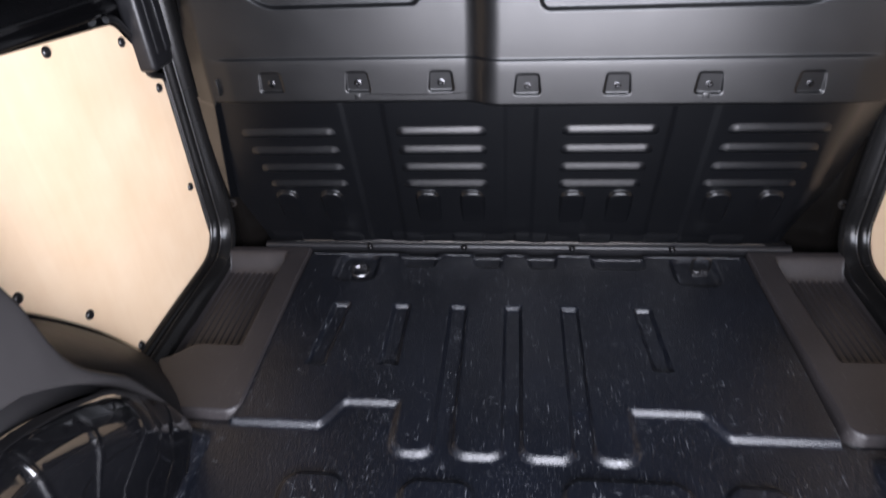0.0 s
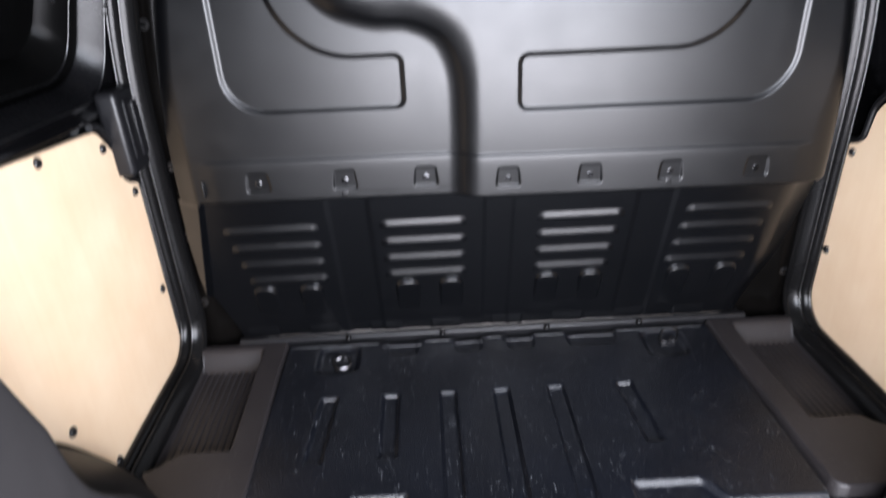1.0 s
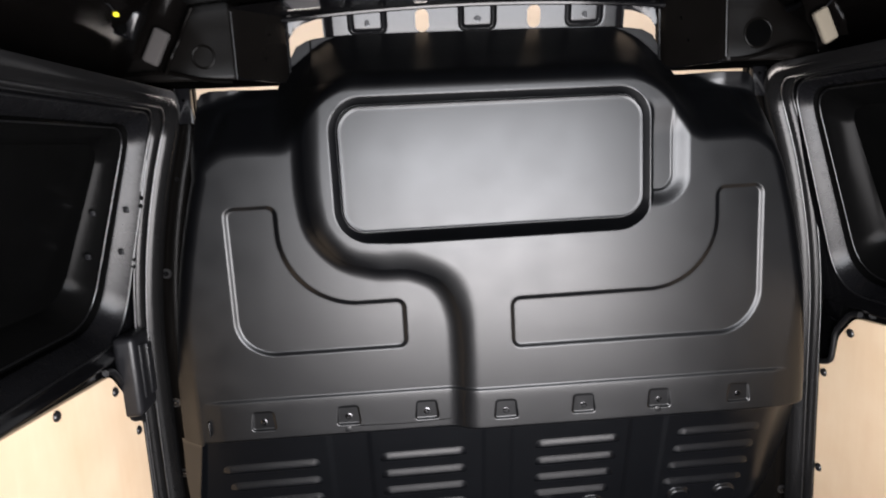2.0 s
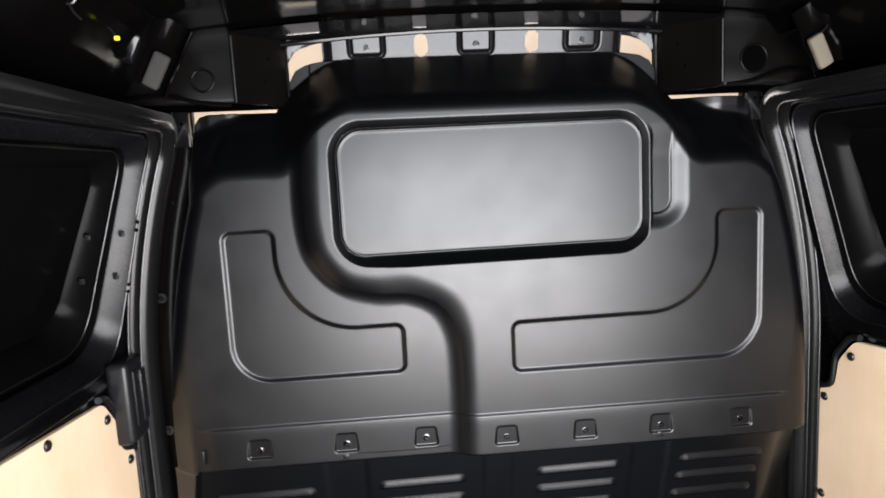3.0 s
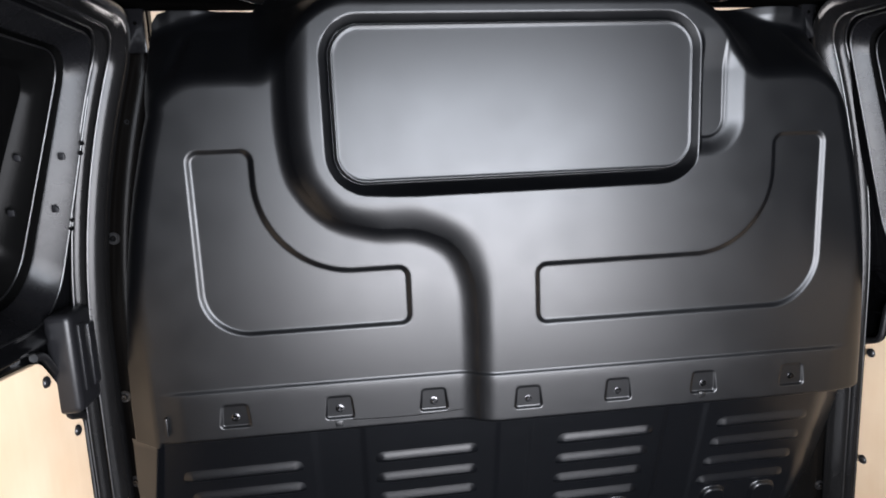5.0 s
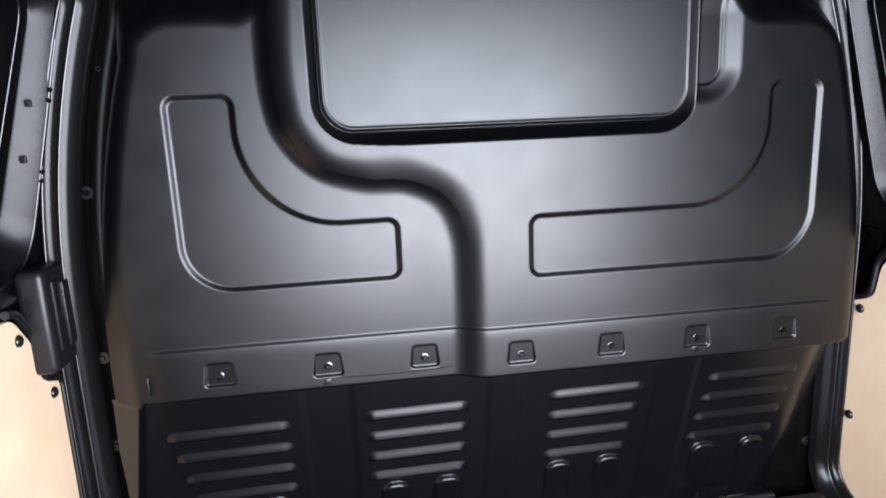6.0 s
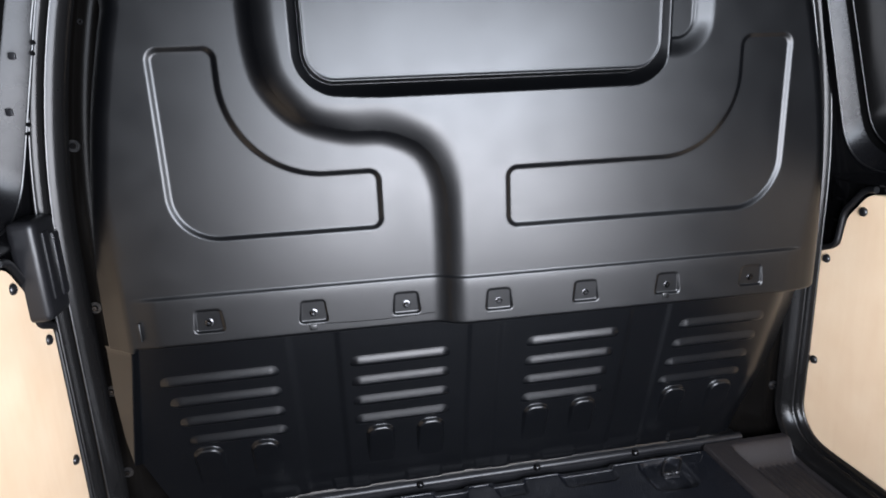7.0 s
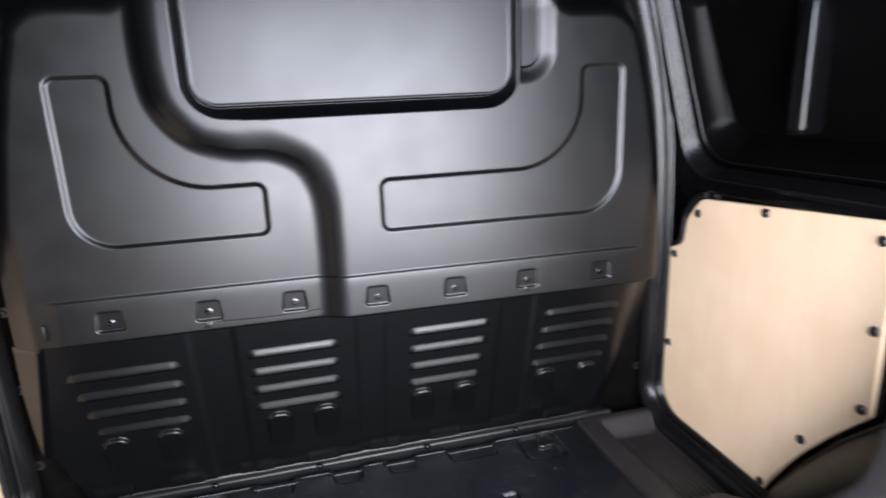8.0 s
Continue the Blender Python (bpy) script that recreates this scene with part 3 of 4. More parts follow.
def liner_height(x, y):
    # front field, whose rear edge is stepped
    d = -0.392 - y
    for cx, hx, y0, r in ((-0.480, 0.105, -0.454, 0.03), (0.470, 0.110, -0.447, 0.03)):
        step = smooth01((np.abs(x - cx) - hx + 0.020) / -0.048 + 1)
        d = np.minimum(d, (y0 - y) + (-0.392 - y0) * (1 - step))
    for a, b in ((-0.240, -0.164), (-0.128, -0.036), (-0.002, 0.092), (0.130, 0.202)):
        d = np.minimum(d, box_sd(x, y, (a + b) / 2, -0.30, (b - a) / 2, 0.211, 0.028))
    h = -0.013 * smooth01((d + 0.004) / 0.015)
    # long grooves open to the rear
    for gx in (-0.147, -0.020, 0.110):
        w = 0.022
        g = smooth01((w - np.abs(x - gx)) / 0.007) * smooth01((-0.084 - y) / 0.012)
        h = np.minimum(h, -0.011 * g)
    # short closed grooves, the outer ones set askew
    for gx, lean, y0 in ((-0.430, 0.06, -0.295), (-0.283, 0.0, -0.290), (0.276, -0.06, -0.285)):
        d = np.maximum(np.abs(x - gx - lean * (y + 0.1)) - 0.019, np.maximum(y + 0.088, y0 - y))
        h = np.minimum(h, -0.010 * smooth01((0.003 - d) / 0.009))
    # rear fields
    for a, b, y1, y0 in ((-0.425, -0.310, -0.562, -1.9), (-0.212, -0.080, -0.565, -1.9), (0.068, 0.285, -0.548, -1.9), (0.335, 0.445, -0.548, -1.9)):
        d = box_sd(x, y, (a + b) / 2, (y0 + y1) / 2, (b - a) / 2, (y1 - y0) / 2, 0.035)
        h += 0.011 * smooth01((0.004 - d) / 0.012) * (y < -0.53)
    # scoops round the lashing rings and along the front edge
    for rx in (-0.425, 0.428):
        d = box_sd(x, y, rx, 0.065, 0.055, 0.060, 0.03)
        h = np.minimum(h, -0.012 * smooth01((0.004 - d) / 0.016))
    for a, b in ((-0.30, -0.22), (-0.12, -0.05), (0.02, 0.09), (0.18, 0.31)):
        d = box_sd(x, y, (a + b) / 2, 0.12, (b - a) / 2, 0.050, 0.015)
        h = np.minimum(h, -0.006 * smooth01((0.003 - d) / 0.008))
    # edges turn up beside the wheel arches
    h += 0.075 * smooth01((np.abs(x) - 0.592) / 0.055) * smooth01((-0.470 - y) / 0.045)
    return h


def liner_sheet(name, ys, nx):
    x, y = np.meshgrid(np.linspace(-0.660, 0.660, nx), ys)
    x = np.where(np.abs(np.abs(x) - 0.562) < 0.0021, np.sign(x) * 0.562, x)
    bm = bmesh.new()
    bm.from_mesh(sheet(name, np.stack([x, y, liner_height(x, y)], -1)))
    gone = [v for v in bm.verts if abs(v.co.x) > 0.566 and v.co.y > -0.452]
    bmesh.ops.delete(bm, geom=gone, context="VERTS")
    return bm


part("front_sheet", liner_sheet("liner_front", np.linspace(-0.95, 0.128, 270), 340), M_LINER, liner)
part("rear_sheet", liner_sheet("liner_rear", np.linspace(-1.80, -0.948, 90), 200), M_LINER, liner)
lip = []
for px in np.linspace(-0.555, 0.545, 240):
    notch = max(smooth_step((0.004 - max(a - px, px - b)) / 0.008) for a, b in ((-0.318, -0.205), (-0.125, -0.045), (0.012, 0.090), (0.180, 0.310)))
    lip.append((px, 0.120 - 0.016 * notch, 0.002))
part("front_lip", tube(lip, 0.0022, 8), M_LINER, liner)
part("underlay", box(-0.56, 0.56, -1.80, 0.125, -0.068, -0.020, 0.002), M_LINER, liner)


# ---- lashing rings ----
def lashing_ring(x, y, lean, turn):
    ring = thing("lashing_ring", (x, y, -0.01), "folding steel lashing ring in the floor liner", "lashing ring", group="lashing rings")
    pts = rounded([(-0.021, 0.0), (0.021, 0.0), (0.021, 0.050), (-0.021, 0.050)], [0.014, 0.014, 0.020, 0.020], 6)
    m = pose(x, y, -0.006, lean, 0, turn)
    part("loop", tube([m @ Vector((a, 0, b)) for a, b in pts], 0.0034, 8, closed=True), M_LOOP, ring)
    part("socket", box(x - 0.020, x + 0.020, y - 0.012, y + 0.012, -0.014, -0.006, 0.005), M_SCREW, ring)
    part("bolt", SCREW_HEX, None, ring, m=pose(x + 0.006, y - 0.002, -0.006))


lashing_ring(-0.420, 0.075, 86, 14)
lashing_ring(0.438, 0.070, 12, -6)


# ---- step trims in the door sills ----
def sill_trim(s):
    trim = thing("sill_trim", (s * 0.68, -0.15, 0), "grey-brown plastic door sill trim with a ribbed tread", "sill trim", group="sill trims")
    u, v = np.meshgrid(np.linspace(0, 1, 190), np.linspace(0, 1, 170))
    y = -0.449 + v * (0.142 + 0.449)
    outer = 0.806 - 0.74 * np.clip(-0.312 - y, 0, 1)
    a = 0.562 + u * (outer - 0.562)
    # sunk tread, open towards the door
    rear = -0.252 - 0.050 * smooth01((a - 0.720) / 0.075)
    sunk = smooth01((a - 0.626) / 0.013) * smooth01((y - rear) / 0.016) * smooth01((0.128 - y) / 0.050)
    z = 0.007 - 0.046 * sunk
    flat = smooth01((a - 0.646) / 0.004) * smooth01((0.784 - a) / 0.004) * smooth01((y - rear - 0.018) / 0.006) * smooth01((0.084 - y) / 0.006)
    z -= flat * 0.0028 * (np.abs(((a * 64) % 1.0) - 0.5) < 0.17)
    z += 0.022 * sunk * smooth01((a - 0.786) / 0.018)
    # rounded rims
    d = box_sd(a, y, 0.90, -0.10, 0.338, 0.349, 0.036)
    z -= 0.032 * smooth01((d + 0.012) / 0.012) ** 1.5
    z -= 0.020 * smooth01((a - outer + 0.012) / 0.012)
    skew = 0.012 * np.clip(-y / 0.44, 0, 1)
    part("tread", sheet("sill_tread", np.stack([s * a + skew, y, z], -1), s < 0), M_TRIM, trim)


sill_trim(-1)
sill_trim(1)


# ---- sliding doors ----
def skin(z):
    """How far out the inner door frame stands at a height."""
    return 0.747 + 0.245 * (1.178 - z)


def arch_radius(t):
    """The wheel arch opens out towards its foot."""
    return 0.568 + 0.068 * (max(0.0, radians(45) - t) / radians(36)) ** 2


def plywood_outline():
    pts = [(-0.505, 0.690), (0.024, 0.640), (0.074, 0.580), (0.086, 0.508), (0.148, 0.484), (0.146, 0.012), (0.098, -0.034), (-0.258, -0.032)]
    rad = [0.03, 0.05, 0.05, 0.03, 0.02, 0.04, 0.04, 0.012]
    swing = [(t, arch_radius(t)) for t in np.linspace(radians(10), radians(52), 16)]
    arch = [(-0.90 + r * math.cos(t), -0.10 + r * math.sin(t)) for t, r in swing]
    arch = [(max(a, -0.505), b) for a, b in arch if a > -0.51]
    return rounded(pts + arch, rad + [0.0] * len(arch))


def sliding_door(s):
    door = thing("sliding_door", (s * 0.86, -0.4, -0.05), "black painted steel sliding door lined with plywood", "sliding door", group="sliding doors")
    # lower inner skin
    part("inner_skin", box(min(s * 0.866, s * 0.92), max(s * 0.866, s * 0.92), -1.02, 0.172, -0.065, 0.690, 0.008), M_PAINT, door)
    # waist ledge between the lining and the window field
    prof = [(0.866, 0.655), (0.857, 0.660), (0.857, 0.668), (0.862, 0.676), (0.866, 0.684)]
    ys = np.linspace(-1.02, 0.172, 24)
    part("waist_ledge", sheet("waist_ledge", np.array([[(s * px, py, pz + 0.045 * max(0, -py)) for px, pz in prof] for py in ys]), s < 0), M_PAINT, door)
    # window field: frame, stepped reveal and blank panel
    back = 0.0 if s < 0 else 0.014
    hole = rounded([(-0.97, 0.728), (0.138 - back, 0.684), (0.156 - back, 1.200), (-0.97, 1.200)], [0.05, 0.105, 0.060, 0.05], 12)
    cy, cz = -0.42, 0.942

    def ring(inset, depth):
        out = []
        for a, b in hole:
            a2 = cy + (a - cy) * (1 - inset / 0.55)
            b2 = cz + (b - cz) * (1 - (1.7 if b < cz else 1.0) * inset / 0.258)
            out.append((s * (skin(b) + depth), a2, b2))
        return out

    def loft(name, steps, mat, label=""):
        bm = bmesh.new()
        rings = [[bm.verts.new(p) for p in ring(*st)] for st in steps]
        n = len(hole)
        for r0, r1 in zip(rings, rings[1:]):
            for k in range(n):
                bm.faces.new((r0[k], r0[(k + 1) % n], r1[(k + 1) % n], r1[k]))
        return part(name, bm, mat, door, label)

    w = 0.025 if s < 0 else 0.018
    loft("window_frame", [(-0.034 - back, 0.012), (-0.030 - back, 0.002), (-0.006, 0.0), (0.0, 0.0)], M_PAINT)
    reveal = loft("window_reveal", [(0.0, 0.0), (0.002, 0.003), (w - 0.001, 1.52 * w), (w, 1.68 * w)], M_FRAME)
    loft("inner_reveal", [(w, 1.68 * w), (w + 0.0005, 1.68 * w + 0.018), (w + 0.005, 1.68 * w + 0.018), (w + 0.0055, 1.68 * w + 0.011), (w + 0.009, 1.68 * w + 0.013), (0.060, 0.084), (0.066, 0.098)], M_BLANK)
    part("outer_rim", tube(ring(0.0010, 0.0010), 0.0019, 8, closed=True), M_EDGE, reveal)
    part("inner_rim", tube(ring(w + 0.007, 1.68 * w + 0.011), 0.0015, 8, closed=True), M_EDGE, reveal)
    bm = bmesh.new()
    bm.faces.new([bm.verts.new(p) for p in ring(0.065, 0.097)])
    bmesh.ops.triangulate(bm, faces=bm.faces)
    part("blank_panel", bm, M_BLANK, door, "glossy black blank window panel")
    # upright brace behind the window field
    if s > 0:
        part("brace", box(min(s * 0.835, s * 0.90), max(s * 0.835, s * 0.90), -0.266, -0.218, 0.82, 1.20, 0.018, 4), M_PAINT, door)
    if s < 0:
        for zz in (0.895, 0.989):
            for dx, yy in ((-0.000, 0.119), (-0.052, 0.075)):
                xx = s * (skin(zz) + 0.020) + dx
                part("square_plug", box(xx - 0.006, xx + 0.006, yy - 0.003, yy + 0.003, zz - 0.006, zz + 0.006, 0.003), M_SCREW, reveal)
    if s < 0:
        for zz in (1.012, 0.994, 0.872, 0.856):
            part("stud", lathe([(0.0045, 0.0), (0.0045, 0.003), (0.003, 0.005)], 10), M_PAINT, door, m=pose(s * (skin(zz) - 0.001), 0.146, zz, 90, 0, 0))
    # plywood lining
    ahead = 0.016 if s > 0 else -0.003
    lining = part("plywood_lining", plate(plywood_outline(), lambda a, b, d: (s * (0.852 + d), a + ahead, b), 0.010), M_PLY, door, "pale birch plywood lining panel")
    for a, b in ((-0.197, 0.646), (0.031, 0.600), (0.118, 0.470), (0.120, 0.207), (0.118, 0.000), (-0.078, -0.009), (-0.262, 0.008), (-0.360, 0.178), (-0.478, 0.650), (-0.488, 0.480), (-0.486, 0.318)):
        part("screw", SCREW_DOME, None, lining, m=pose(s * 0.852, a + ahead, b, 0, -90 * s, 0))
    edge_line = [p for p in plywood_outline() if p[0] > -0.02]
    part("lining_bead", tube([(s * 0.853, a + ahead + 0.0105 * (1 if b < 0.64 else 0.3), b + (0.010 if b > 0.55 else -0.008 if b < 0.03 else 0)) for a, b in edge_line], 0.0075, 12), M_EDGE, door, "satin black rolled door edge")
    if s < 0:
        catch = part("catch", box(-0.864, -0.815, 0.066, 0.158, 0.520, 0.708, 0.014, 3), M_CATCH, door, "black plastic door catch housing")
        part("slot", box(-0.822, -0.8115, 0.090, 0.114, 0.556, 0.684, 0.004), M_CATCH, catch)
        part("pad", box(-0.824, -0.811, 0.128, 0.156, 0.552, 0.676, 0.006), M_SCREW, catch)
    else:
        for zz in (0.56, 0.61, 0.66):
            part("swage", box(0.860, 0.869, 0.075, 0.150, zz, zz + 0.008, 0.003), M_PAINT, door)


sliding_door(-1)
sliding_door(1)


# ---- door pillars, seals and wheel arches ----
def lean(z):
    return 0.30 * max(0.0, z - 0.60) ** 2


def door_pillar(s):
    pillar = thing("door_pillar", (s * 0.76, 0.19, -0.05), "black painted door pillar beside the bulkhead", "pillar", group="door pillars")
    zs = np.linspace(-0.06, 1.27, 50)
    prof = [(0.640, 0.215), (0.748, 0.200), (0.758, 0.190), (0.792, 0.188), (0.800, 0.196), (0.812, 0.196), (0.816, 0.178), (0.836, 0.176), (0.842, 0.200), (0.95, 0.21)]
    part("face", sheet("pillar_face", np.array([[(s * max(px - lean(zz), 0.660 if zz > 1.13 else 0.640), py, zz) for k, (px, py) in enumerate(prof)] for zz in zs]), s < 0), M_GUSSET, pillar)
    for zz in (1.049, 0.827, 0.502, 0.315, 0.120):
        px = 0.786 - 1.12 * lean(zz)
        bolt = part("bolt", SCREW_BOLT, None, pillar, m=pose(s * px, 0.1885 if zz < 0.9 else 0.196, zz, 90, 0, 0))
        part("washer", WASHER, None, bolt, m=pose(s * px, 0.189 if zz < 0.9 else 0.197, zz, 90, 0, 0))
    # oval plate, black to paint an opening's shade on the pillar, with a folded rim
    oval = [(0.731 + 0.017 * math.cos(t), 0.931 + 0.066 * math.sin(t)) for t in np.linspace(0, 2 * math.pi, 32, endpoint=False)]
    oval = [(a - 0.15 * (b - 0.931), b) for a, b in oval]
    part("opening", plate(oval, lambda a, b, d: (s * a, 0.1985 + d, b), 0.004, 0.0005), M_SHADE, pillar, "black oval plate standing in for an opening")
    part("opening_rim", tube([(s * a, 0.1985, b) for a, b in oval], 0.0022, 6, closed=True), M_PAINT, pillar)
    part("tongue", box(min(s * 0.725, s * 0.770), max(s * 0.725, s * 0.770), 0.172, 0.188, 0.440, 0.470, 0.006), M_RUBBER, pillar)
    seal = thing("door_seal", (s * 0.8, 0.16, 0), "black rubber seal round the sliding door opening", "door seal", group="door seals")
    line = [(-1.0, 1.222), (-0.5, 1.222), (-0.05, 1.222)]
    line += [(0.085 + 0.080 * math.sin(t), 1.142 + 0.080 * math.cos(t)) for t in np.linspace(0.0, math.pi / 2, 10)]
    line += [(0.165, z) for z in np.linspace(1.12, 0.09, 30)]
    line += [(0.165 - 0.10 * (1 - math.cos(t)), 0.09 - 0.10 * math.sin(t)) for t in np.linspace(0.15, 1.45, 8)]
    line += [(y, -0.012 - 0.02 * max(0, -y - 0.1)) for y in np.linspace(0.05, -0.42, 12)]
    part("bead", tube([(s * (0.825 - lean(z)), y + 0.012, z - 0.012) for y, z in line], 0.008, 10), M_RUBBER, seal)
    band = []
    for k, (y, z) in enumerate(line):
        (ya, za), (yb, zb) = line[max(k - 1, 0)], line[min(k + 1, len(line) - 1)]
        n = math.hypot(yb - ya, zb - za)
        oy, oz = (zb - za) / n, -(yb - ya) / n
        band.append([(s * (px - lean(z)), y + d * oy, z + d * oz) for px, d in ((0.790, -0.018), (0.793, -0.004), (0.797, 0.000), (0.806, 0.006), (0.818, 0.0142), (0.8215, 0.0140), (0.8235, 0.001), (0.8265, 0.001), (0.829, 0.007), (0.834, 0.0105), (0.844, 0.0172), (0.850, 0.015), (0.852, -0.012))])
    part("lip", sheet("seal_lip", np.array(band), s < 0), M_RUBBER, seal)
    for edge in (4, 10):
        part("lip_edge", tube([row[edge] for row in band], 0.0014, 6), M_EDGE, seal)


def wheel_arch(s):
    arch = thing("wheel_arch", (s * 0.74, -0.9, 0), "grey plastic wheel arch cover with a glossy black inner face", "wheel arch", group="wheel arches")
    cy, cz = -0.90, -0.10

    def spread(px, pr, t):
        return pr * (1 + (arch_radius(t) / 0.568 - 1) * min(1.0, max(0.0, (px - 0.66) / 0.14)))

    ts = np.linspace(radians(4), radians(176), 80)
    prof = [(0.866, 0.558), (0.842, 0.555), (0.815, 0.548), (0.785, 0.535), (0.740, 0.516), (0.700, 0.491), (0.682, 0.474), (0.670, 0.456), (0.664, 0.440)]
    part("cover", sheet("arch_cover", np.array([[(s * px, cy + spread(px, pr, t) * math.cos(t), cz + spread(px, pr, t) * math.sin(t)) for px, pr in prof] for t in ts]), s > 0), M_COVER, arch)
    part("arch_bead", tube([(s * 0.858, cy + (arch_radius(t) - 0.010) * math.cos(t), cz + (arch_radius(t) - 0.010) * math.sin(t)) for t in np.linspace(radians(8), radians(60), 30)], 0.0075, 10), M_ARCH, arch)
    # glossy inner face: a rolled shoulder under the cover, pressed into upright folds
    face = [(0.676 - 0.064 * math.sin(q), 0.380 + 0.067 * math.cos(q)) for q in np.linspace(0, math.pi / 2, 16)] + [(0.606, 0.34), (0.602, 0.30), (0.600, 0.26), (0.600, 0.20), (0.604, 0.02)]
    fine = np.linspace(radians(4), radians(176), 420)

    def fold(t):
        k = (t - radians(112.3)) / radians(11.75)
        return math.exp(-(((k - round(k)) * 11.75) / 0.55) ** 2)

    rows = []
    for t in fine:
        row = []
        for k, (px, pr) in enumerate(face):
            tt = t - 0.35 * max(0.0, 0.44 - pr)
            yy, zz = cy + pr * math.cos(tt), cz + pr * math.sin(tt)
            swell = 0.30 * min(max(yy + 0.82, 0.0), 0.14) * smooth_step((pr - 0.30) / 0.08) * smooth_step((-0.56 - yy) / 0.10)
            row.append((s * (px - swell - 0.0030 * fold(t) * smooth_step((0.446 - pr) / 0.02)), yy, zz))
        rows.append(row)
    part("inner_face", sheet("arch_inner", np.array(rows), s > 0), M_ARCH, arch, "glossy black folded inner wheelhouse face")
    panel = thing("side_trim_panel", (s * 0.66, -1.2, 0.4), "grey plastic side trim panel above the wheel arch", "trim panel", group="side trim panels")
    top = [(-0.86, 1.15), (-0.795, 0.85), (-0.745, 0.66), (-0.703, 0.53), (-0.683, 0.470), (-0.675, 0.425), (-0.670, 0.392), (-0.661, 0.358), (-0.650, 0.332), (-0.634, 0.306), (-0.606, 0.271), (-0.570, 0.229), (-0.545, 0.184), (-0.525, 0.139), (-0.511, 0.096), (-0.500, 0.050)]
    low = [(-0.514, 0.045), (-0.524, 0.100), (-0.537, 0.131), (-0.551, 0.160), (-0.583, 0.209), (-0.616, 0.253), (-0.652, 0.291), (-0.676, 0.313), (-0.708, 0.338), (-0.744, 0.363), (-0.830, 0.392), (-0.920, 0.398), (-1.0, 0.398), (-1.0, 1.15)]
    # rounded front edge, rolled outwards at the rim
    bm = bmesh.new()
    out = top + low
    n = len(out)
    rings = []
    for shift, d in ((0.009, 0.0), (0.004, 0.0015), (0.0012, 0.005), (0.0, 0.010), (0.0, 0.045)):
        ring = []
        for k in range(n):
            p, q, r = Vector(out[k - 1]), Vector(out[k]), Vector(out[(k + 1) % n])
            side = ((q - p).normalized() + (r - q).normalized()).normalized()
            inward = Vector((side.y, -side.x))
            ring.append(bm.verts.new((s * (0.637 + d), q.x + inward.x * shift, q.y + inward.y * shift)))
        rings.append(ring)
    for r0, r1 in zip(rings, rings[1:]):
        for k in range(n):
            bm.faces.new((r0[k], r0[(k + 1) % n], r1[(k + 1) % n], r1[k]))
    bmesh.ops.triangulate(bm, faces=[bm.faces.new(rings[0])])
    part("panel", bm, M_SIDE, panel)


for s in (-1, 1):
    door_pillar(s)
    wheel_arch(s)


# ---- roof bow and corner gussets ----
bow = thing("roof_bow", (0, 0.18, 1.34), "glossy black pressed steel roof bow with holes and pockets", "roof bow")


def bow_sheet():
    u, v = np.meshgrid(np.linspace(-1, 1, 620), np.linspace(0, 1, 52))
    x = u * 0.354
    top = 1.410 - 0.10 * x**2
    low = 1.350 - 0.05 * x**2
    z = low + v * (top - low)
    y = 0.176 + 0.27 * (top - z) + 0.012 * smooth01((np.abs(x) - 0.33) / 0.02)
    for px in (-0.252, 0.003, 0.255):
        d = box_sd(x, z, px, 1.392, 0.038, 0.032, 0.012)
        y += 0.008 * np.exp(-(d / 0.004) ** 2)
    return np.stack([x, y, z], -1)


face = bow_sheet()
me = sheet("bow_face", face, True)
bm = bmesh.new()
bm.from_mesh(me)
gone = [f for f in bm.faces if any(math.hypot(f.calc_center_median().x - hx, max(0.0, abs(f.calc_center_median().z - 1.380) - 0.009)) < 0.0155 for hx in (-0.126, 0.135))]
bmesh.ops.delete(bm, geom=gone, context="FACES")
part("face", bm, M_BOW, bow)
for px in (-0.252, 0.003, 0.255):
    part("screw", SCREW_HEX, None, bow, m=pose(px, 0.185, 1.380, 90, 0, 0))
part("flange", tube([(x, 0.168, 1.409 - 0.10 * x * x) for x in np.linspace(-0.46, 0.46, 30)], 0.006, 8), M_PAINT, bow)


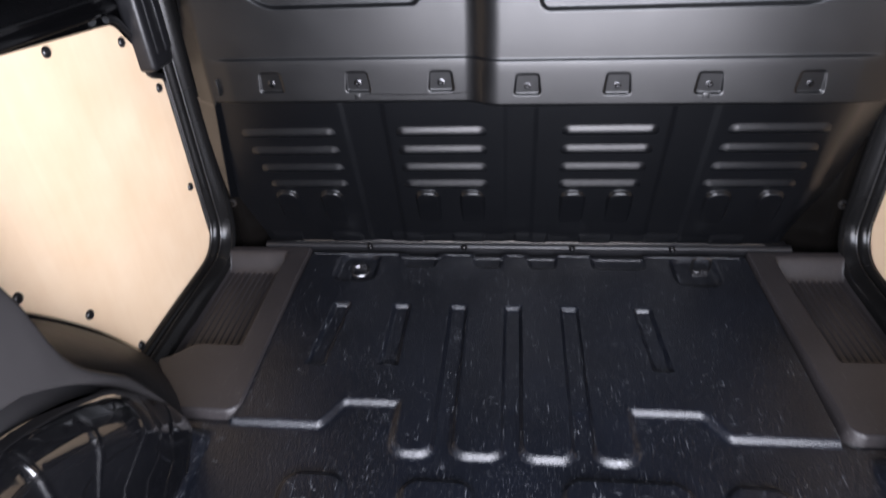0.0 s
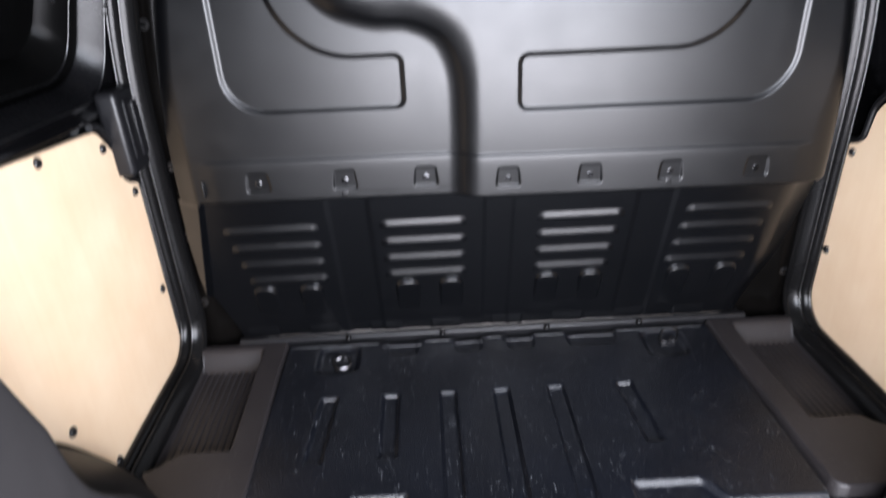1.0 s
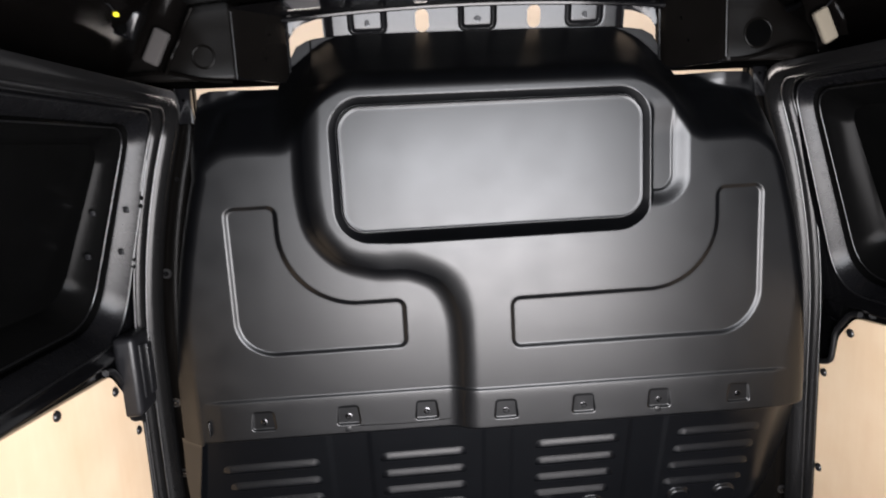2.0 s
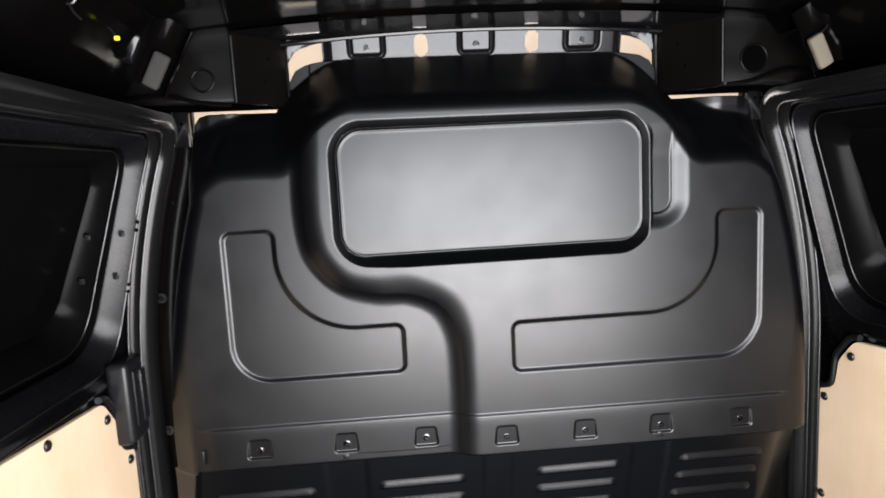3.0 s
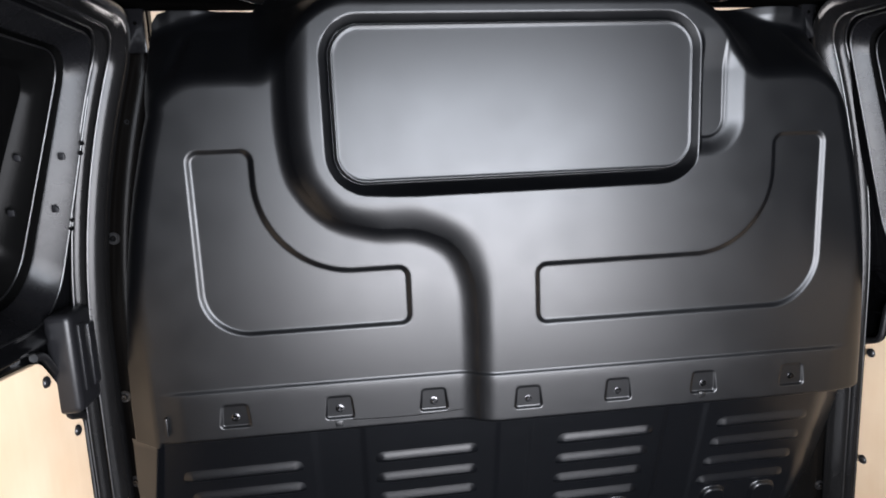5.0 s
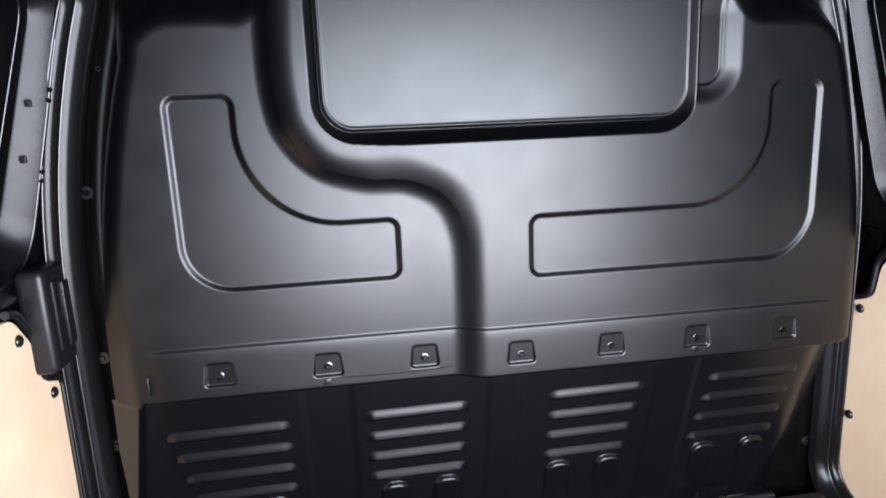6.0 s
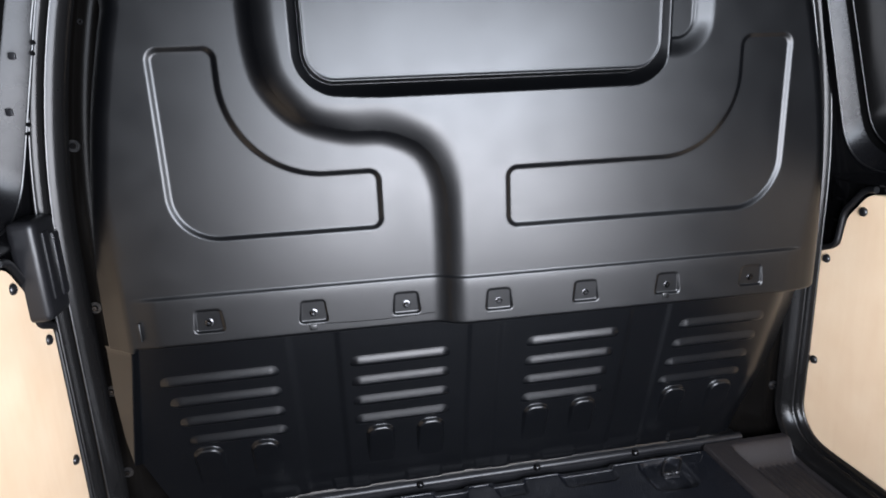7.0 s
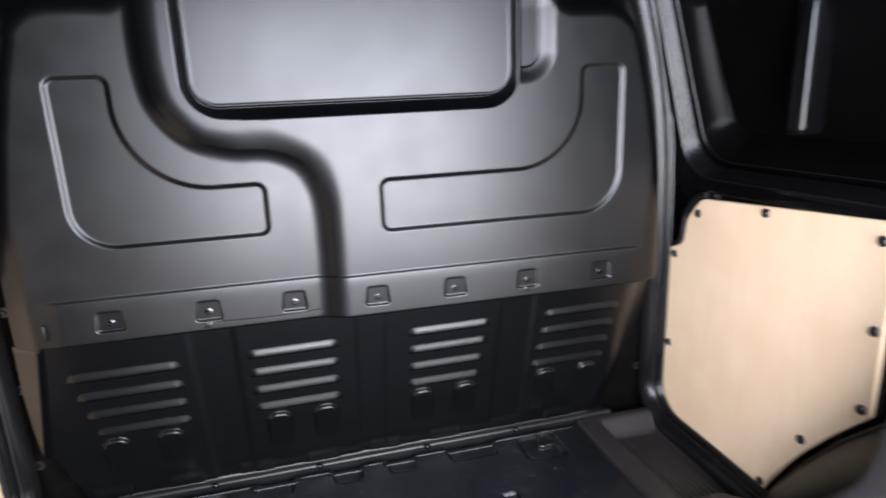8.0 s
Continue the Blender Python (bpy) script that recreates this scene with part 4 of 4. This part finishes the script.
def gusset(s):
    g = thing("corner_gusset", (s * 0.52, 0.10, 1.25), "glossy black pressed steel roof corner gusset", "gusset", group="corner gussets")
    plan = [(0.434, 0.204), (0.434, 0.186), (0.437, 0.172), (0.444, 0.158), (0.512, 0.050), (0.520, 0.038), (0.530, 0.032), (0.760, 0.030)]
    zs = [1.2475, 1.2462, 1.2465, 1.249, 1.256, 1.30, 1.36, 1.43]
    inset = [0.010, 0.006, 0.003, 0.001, 0.0, 0.0, 0.0, 0.0]
    part("pressing", sheet("gusset_pressing", np.array([[(s * px, py + ins, zz - 0.0085 * s * px + max(0.0, 0.003 * (py - 0.04) / 0.14) * (zz < 1.29)) for px, py in plan] for zz, ins in zip(zs, inset)]), s < 0), M_GUSSET, g)
    # underside coloured black, its shade painted in so no headlining mirrors there
    part("underside", sheet("gusset_underside", np.array([[(s * max(px, 0.446), 0.197, 1.2465 - 0.0085 * s * px) for px, py in plan], [(s * px, py + 0.010, 1.2472 - 0.0085 * s * px + max(0.0, 0.003 * (py - 0.04) / 0.14)) for px, py in plan]]), s < 0), M_SHADE, g)
    part("rolled_edge", tube([(s * 0.435, 0.182, zz) for zz in np.linspace(1.262, 1.40, 8)], 0.0045, 8), M_PAINT, g)
    # small black discs paint the dark inside of drain holes
    for hx, hy, hz in ((0.462, 0.1250, 1.352), (0.472, 0.1100, 1.300)):
        part("drain_disc", lathe([(0.0032, 0.0), (0.0032, 0.001)], 10), M_SHADE, g, m=pose(s * hx, hy, hz, 90, 0, s * 55))
    a, v = np.meshgrid(np.linspace(0.346, 0.447, 40), np.linspace(0, 1, 10))
    low = np.interp(a, [0.346, 0.375, 0.400, 0.418, 0.432, 0.440, 0.447], [1.394, 1.390, 1.382, 1.372, 1.352, 1.330, 1.290])
    web = np.stack([s * a, 0.190 + 0.010 * (1 - v) ** 2, low + v * (1.425 - low) - 0.0085 * s * a], -1)
    part("web", sheet("gusset_web", web, s < 0), M_BOW, g)
    part("weld_seam", tube([(s * 0.521, 0.0345, zz) for zz in np.linspace(1.252, 1.385, 8)], 0.0018, 6), M_EDGE, g)
    part("flap_rim", tube([(s * px, py - 0.001, 1.2475 + up - 0.0085 * s * px) for px, py, up in ((0.520, 0.040, 0.004), (0.512, 0.050, 0.0), (0.480, 0.101, 0.001), (0.452, 0.146, 0.001), (0.444, 0.158, 0.004), (0.438, 0.170, 0.012), (0.4355, 0.178, 0.024))], 0.0016, 6), M_PAINT, g)
    ring = [(s * (0.590 if s > 0 else 0.583) + (0.030 if s > 0 else 0.022) * math.cos(t), 0.031, 1.298 + (0.030 if s > 0 else 0.022) * math.sin(t)) for t in np.linspace(0, 2 * math.pi, 28, endpoint=False)]
    part("emboss_ring", tube(ring, 0.0026, 8, closed=True), M_GUSSET, g)
    # black disc on the closed pressing paints the shade of an access hole
    if s > 0:
        part("access_disc", lathe([(0.029, 0.0), (0.029, 0.0015), (0.0285, 0.002)], 28), M_SHADE, g, "flat black disc standing in for an access hole", m=pose(0.590, 0.0312, 1.297, 90, 0, 0))
    part("lower_flange", tube([(s * px, 0.032 - 0.02 * math.sin((px - 0.53) * 14), 1.247 + 0.022 * smooth_step((px - 0.55) / 0.12)) for px in np.linspace(0.53, 0.74, 14)], 0.004, 8), M_RAIL, g)
    bracket = part("corner_bracket", box(min(s * 0.660, s * 0.694), max(s * 0.660, s * 0.694), 0.168, 0.186, 1.172, 1.252, 0.004), M_BOW, g)
    # black disc painted as the bracket hole's dark inside
    part("bracket_disc", lathe([(0.0035, 0.0), (0.0035, 0.001)], 10), M_SHADE, bracket, m=pose(s * 0.676, 0.1672, 1.225, 90, 0, 0))
    part("backing", box(min(s * 0.44, s * 0.80), max(s * 0.44, s * 0.80), 0.205, 0.215, 1.280, 1.43, 0.002), M_SHELL, g)
    return g


gusset(-1)
gusset(1)


# ---- foam pads and tag on the cant rails ----
def foam_pad(s, x, z, size):
    pad = thing("foam_pad", (x, -0.10, z), "grey foam pad in a shaded tone on a black clip under the cant rail" if s < 0 else "tan foam pad in a lit tone on a black clip under the cant rail", "foam pad", group="foam pads")
    bm = box(-0.0145, 0.0145, -0.008, 0.008, -size, size, 0.006, 3)
    m = pose(x, -0.10, z, 14, s * -30, s * -8)
    bm.transform(m)
    # one foam in two tones: shaded on the left, lit on the right
    part("block", bm, M_FOAM_SHADED if s < 0 else M_FOAM_LIT, pad)
    # curled clip that holds the pad to the rail
    rows = []
    for v in np.linspace(-1, 1, 16):
        rows.append([tuple(m @ Vector((px, py + 0.004 * math.sin(5 * v), 0.052 * v + 0.012 + (0.03 if v > 0.9 else 0)))) for px, py in ((-0.030, -0.010), (-0.026, 0.004), (-0.020, 0.012), (0.0, 0.013), (0.020, 0.012), (0.026, 0.004), (0.031, -0.012), (0.035, -0.006))])
    part("clip", sheet("pad_clip", np.array(rows), s < 0), M_RAIL, pad)


foam_pad(-1, -0.628, 1.300, 0.033)
foam_pad(1, 0.649, 1.288, 0.034)
tag = thing("yellow_tag", (-0.634, -0.245, 1.329), "small yellow tag clipped to the cant rail", "tag")
part("flag", box(-0.638, -0.630, -0.248, -0.243, 1.325, 1.332, 0.002), M_YELLOW, tag)
part("string", tube([(-0.636, -0.245, 1.333), (-0.645, -0.243, 1.345), (-0.660, -0.240, 1.350)], 0.0012, 6), M_SCREW, tag)
housing = thing("rail_clip", (-0.672, -0.13, 1.335), "black plastic rail clip with its eye painted black", "clip", group="rail clips")
bm = box(-0.030, 0.030, -0.010, 0.010, -0.026, 0.030, 0.008, 3)
bm.transform(pose(-0.672, -0.135, 1.342, 20, 24, 18))
part("body", bm, M_PAINT, housing)
# black disc on the solid body paints the eye's dark inside
part("eye", lathe([(0.010, 0.0), (0.010, 0.0020), (0.009, 0.0025)], 18), M_SHADE, housing, m=pose(-0.668, -0.148, 1.326, 110, 24, 18))
copy_thing(housing, pose(-0.735, -0.42, 1.330, 10, 20, 30))
copy_thing(housing, pose(0.705, -0.02, 1.345, 0, -30, -50))


# ---- wiring under the cant rails ----
def wiring(s, y0, y1, seed):
    rng = random.Random(seed)
    loom = thing("wiring_loom", (s * 0.67, (y0 + y1) / 2, 1.34), "black wiring loom in corrugated sleeve along the roof edge", "wiring", group="wiring looms")
    n = 160
    pts = [(s * (0.662 + 0.020 * math.sin(7 * t + seed) + 0.006 * math.sin(23 * t)), y0 + (y1 - y0) * t, 1.352 + 0.012 * math.sin(9 * t + 2 * seed)) for t in np.linspace(0, 1, n)]
    bm = bmesh.new()
    rings = []
    for k, p in enumerate(pts):
        r = 0.0085 if k % 2 else 0.0068
        rings.append([bm.verts.new((p[0] + r * math.cos(a), p[1], p[2] + r * math.sin(a))) for a in [2 * math.pi * j / 10 for j in range(10)]])
    for r0, r1 in zip(rings, rings[1:]):
        for j in range(10):
            bm.faces.new((r0[j], r0[(j + 1) % 10], r1[(j + 1) % 10], r1[j]))
    part("sleeve", bm, M_PAINT, loom)
    for t in (0.18, 0.55, 0.86):
        p = pts[int(t * n)]
        ring = [(p[0] + 0.0105 * math.cos(a), p[1], p[2] + 0.0105 * math.sin(a)) for a in np.linspace(0, 2 * math.pi, 16, endpoint=False)]
        part("cable_tie", tube(ring, 0.0020, 6, closed=True), M_SCREW, loom)
        part("tail", tube([(p[0], p[1], p[2] - 0.010), (p[0] - s * 0.006, p[1] - 0.004, p[2] - 0.022), (p[0] - s * 0.016, p[1] - 0.006, p[2] - 0.028 - 0.006 * rng.random())], 0.0016, 6), M_SCREW, loom)


wiring(-1, -0.80, -0.03, 1)
wiring(1, -0.80, 0.00, 4)
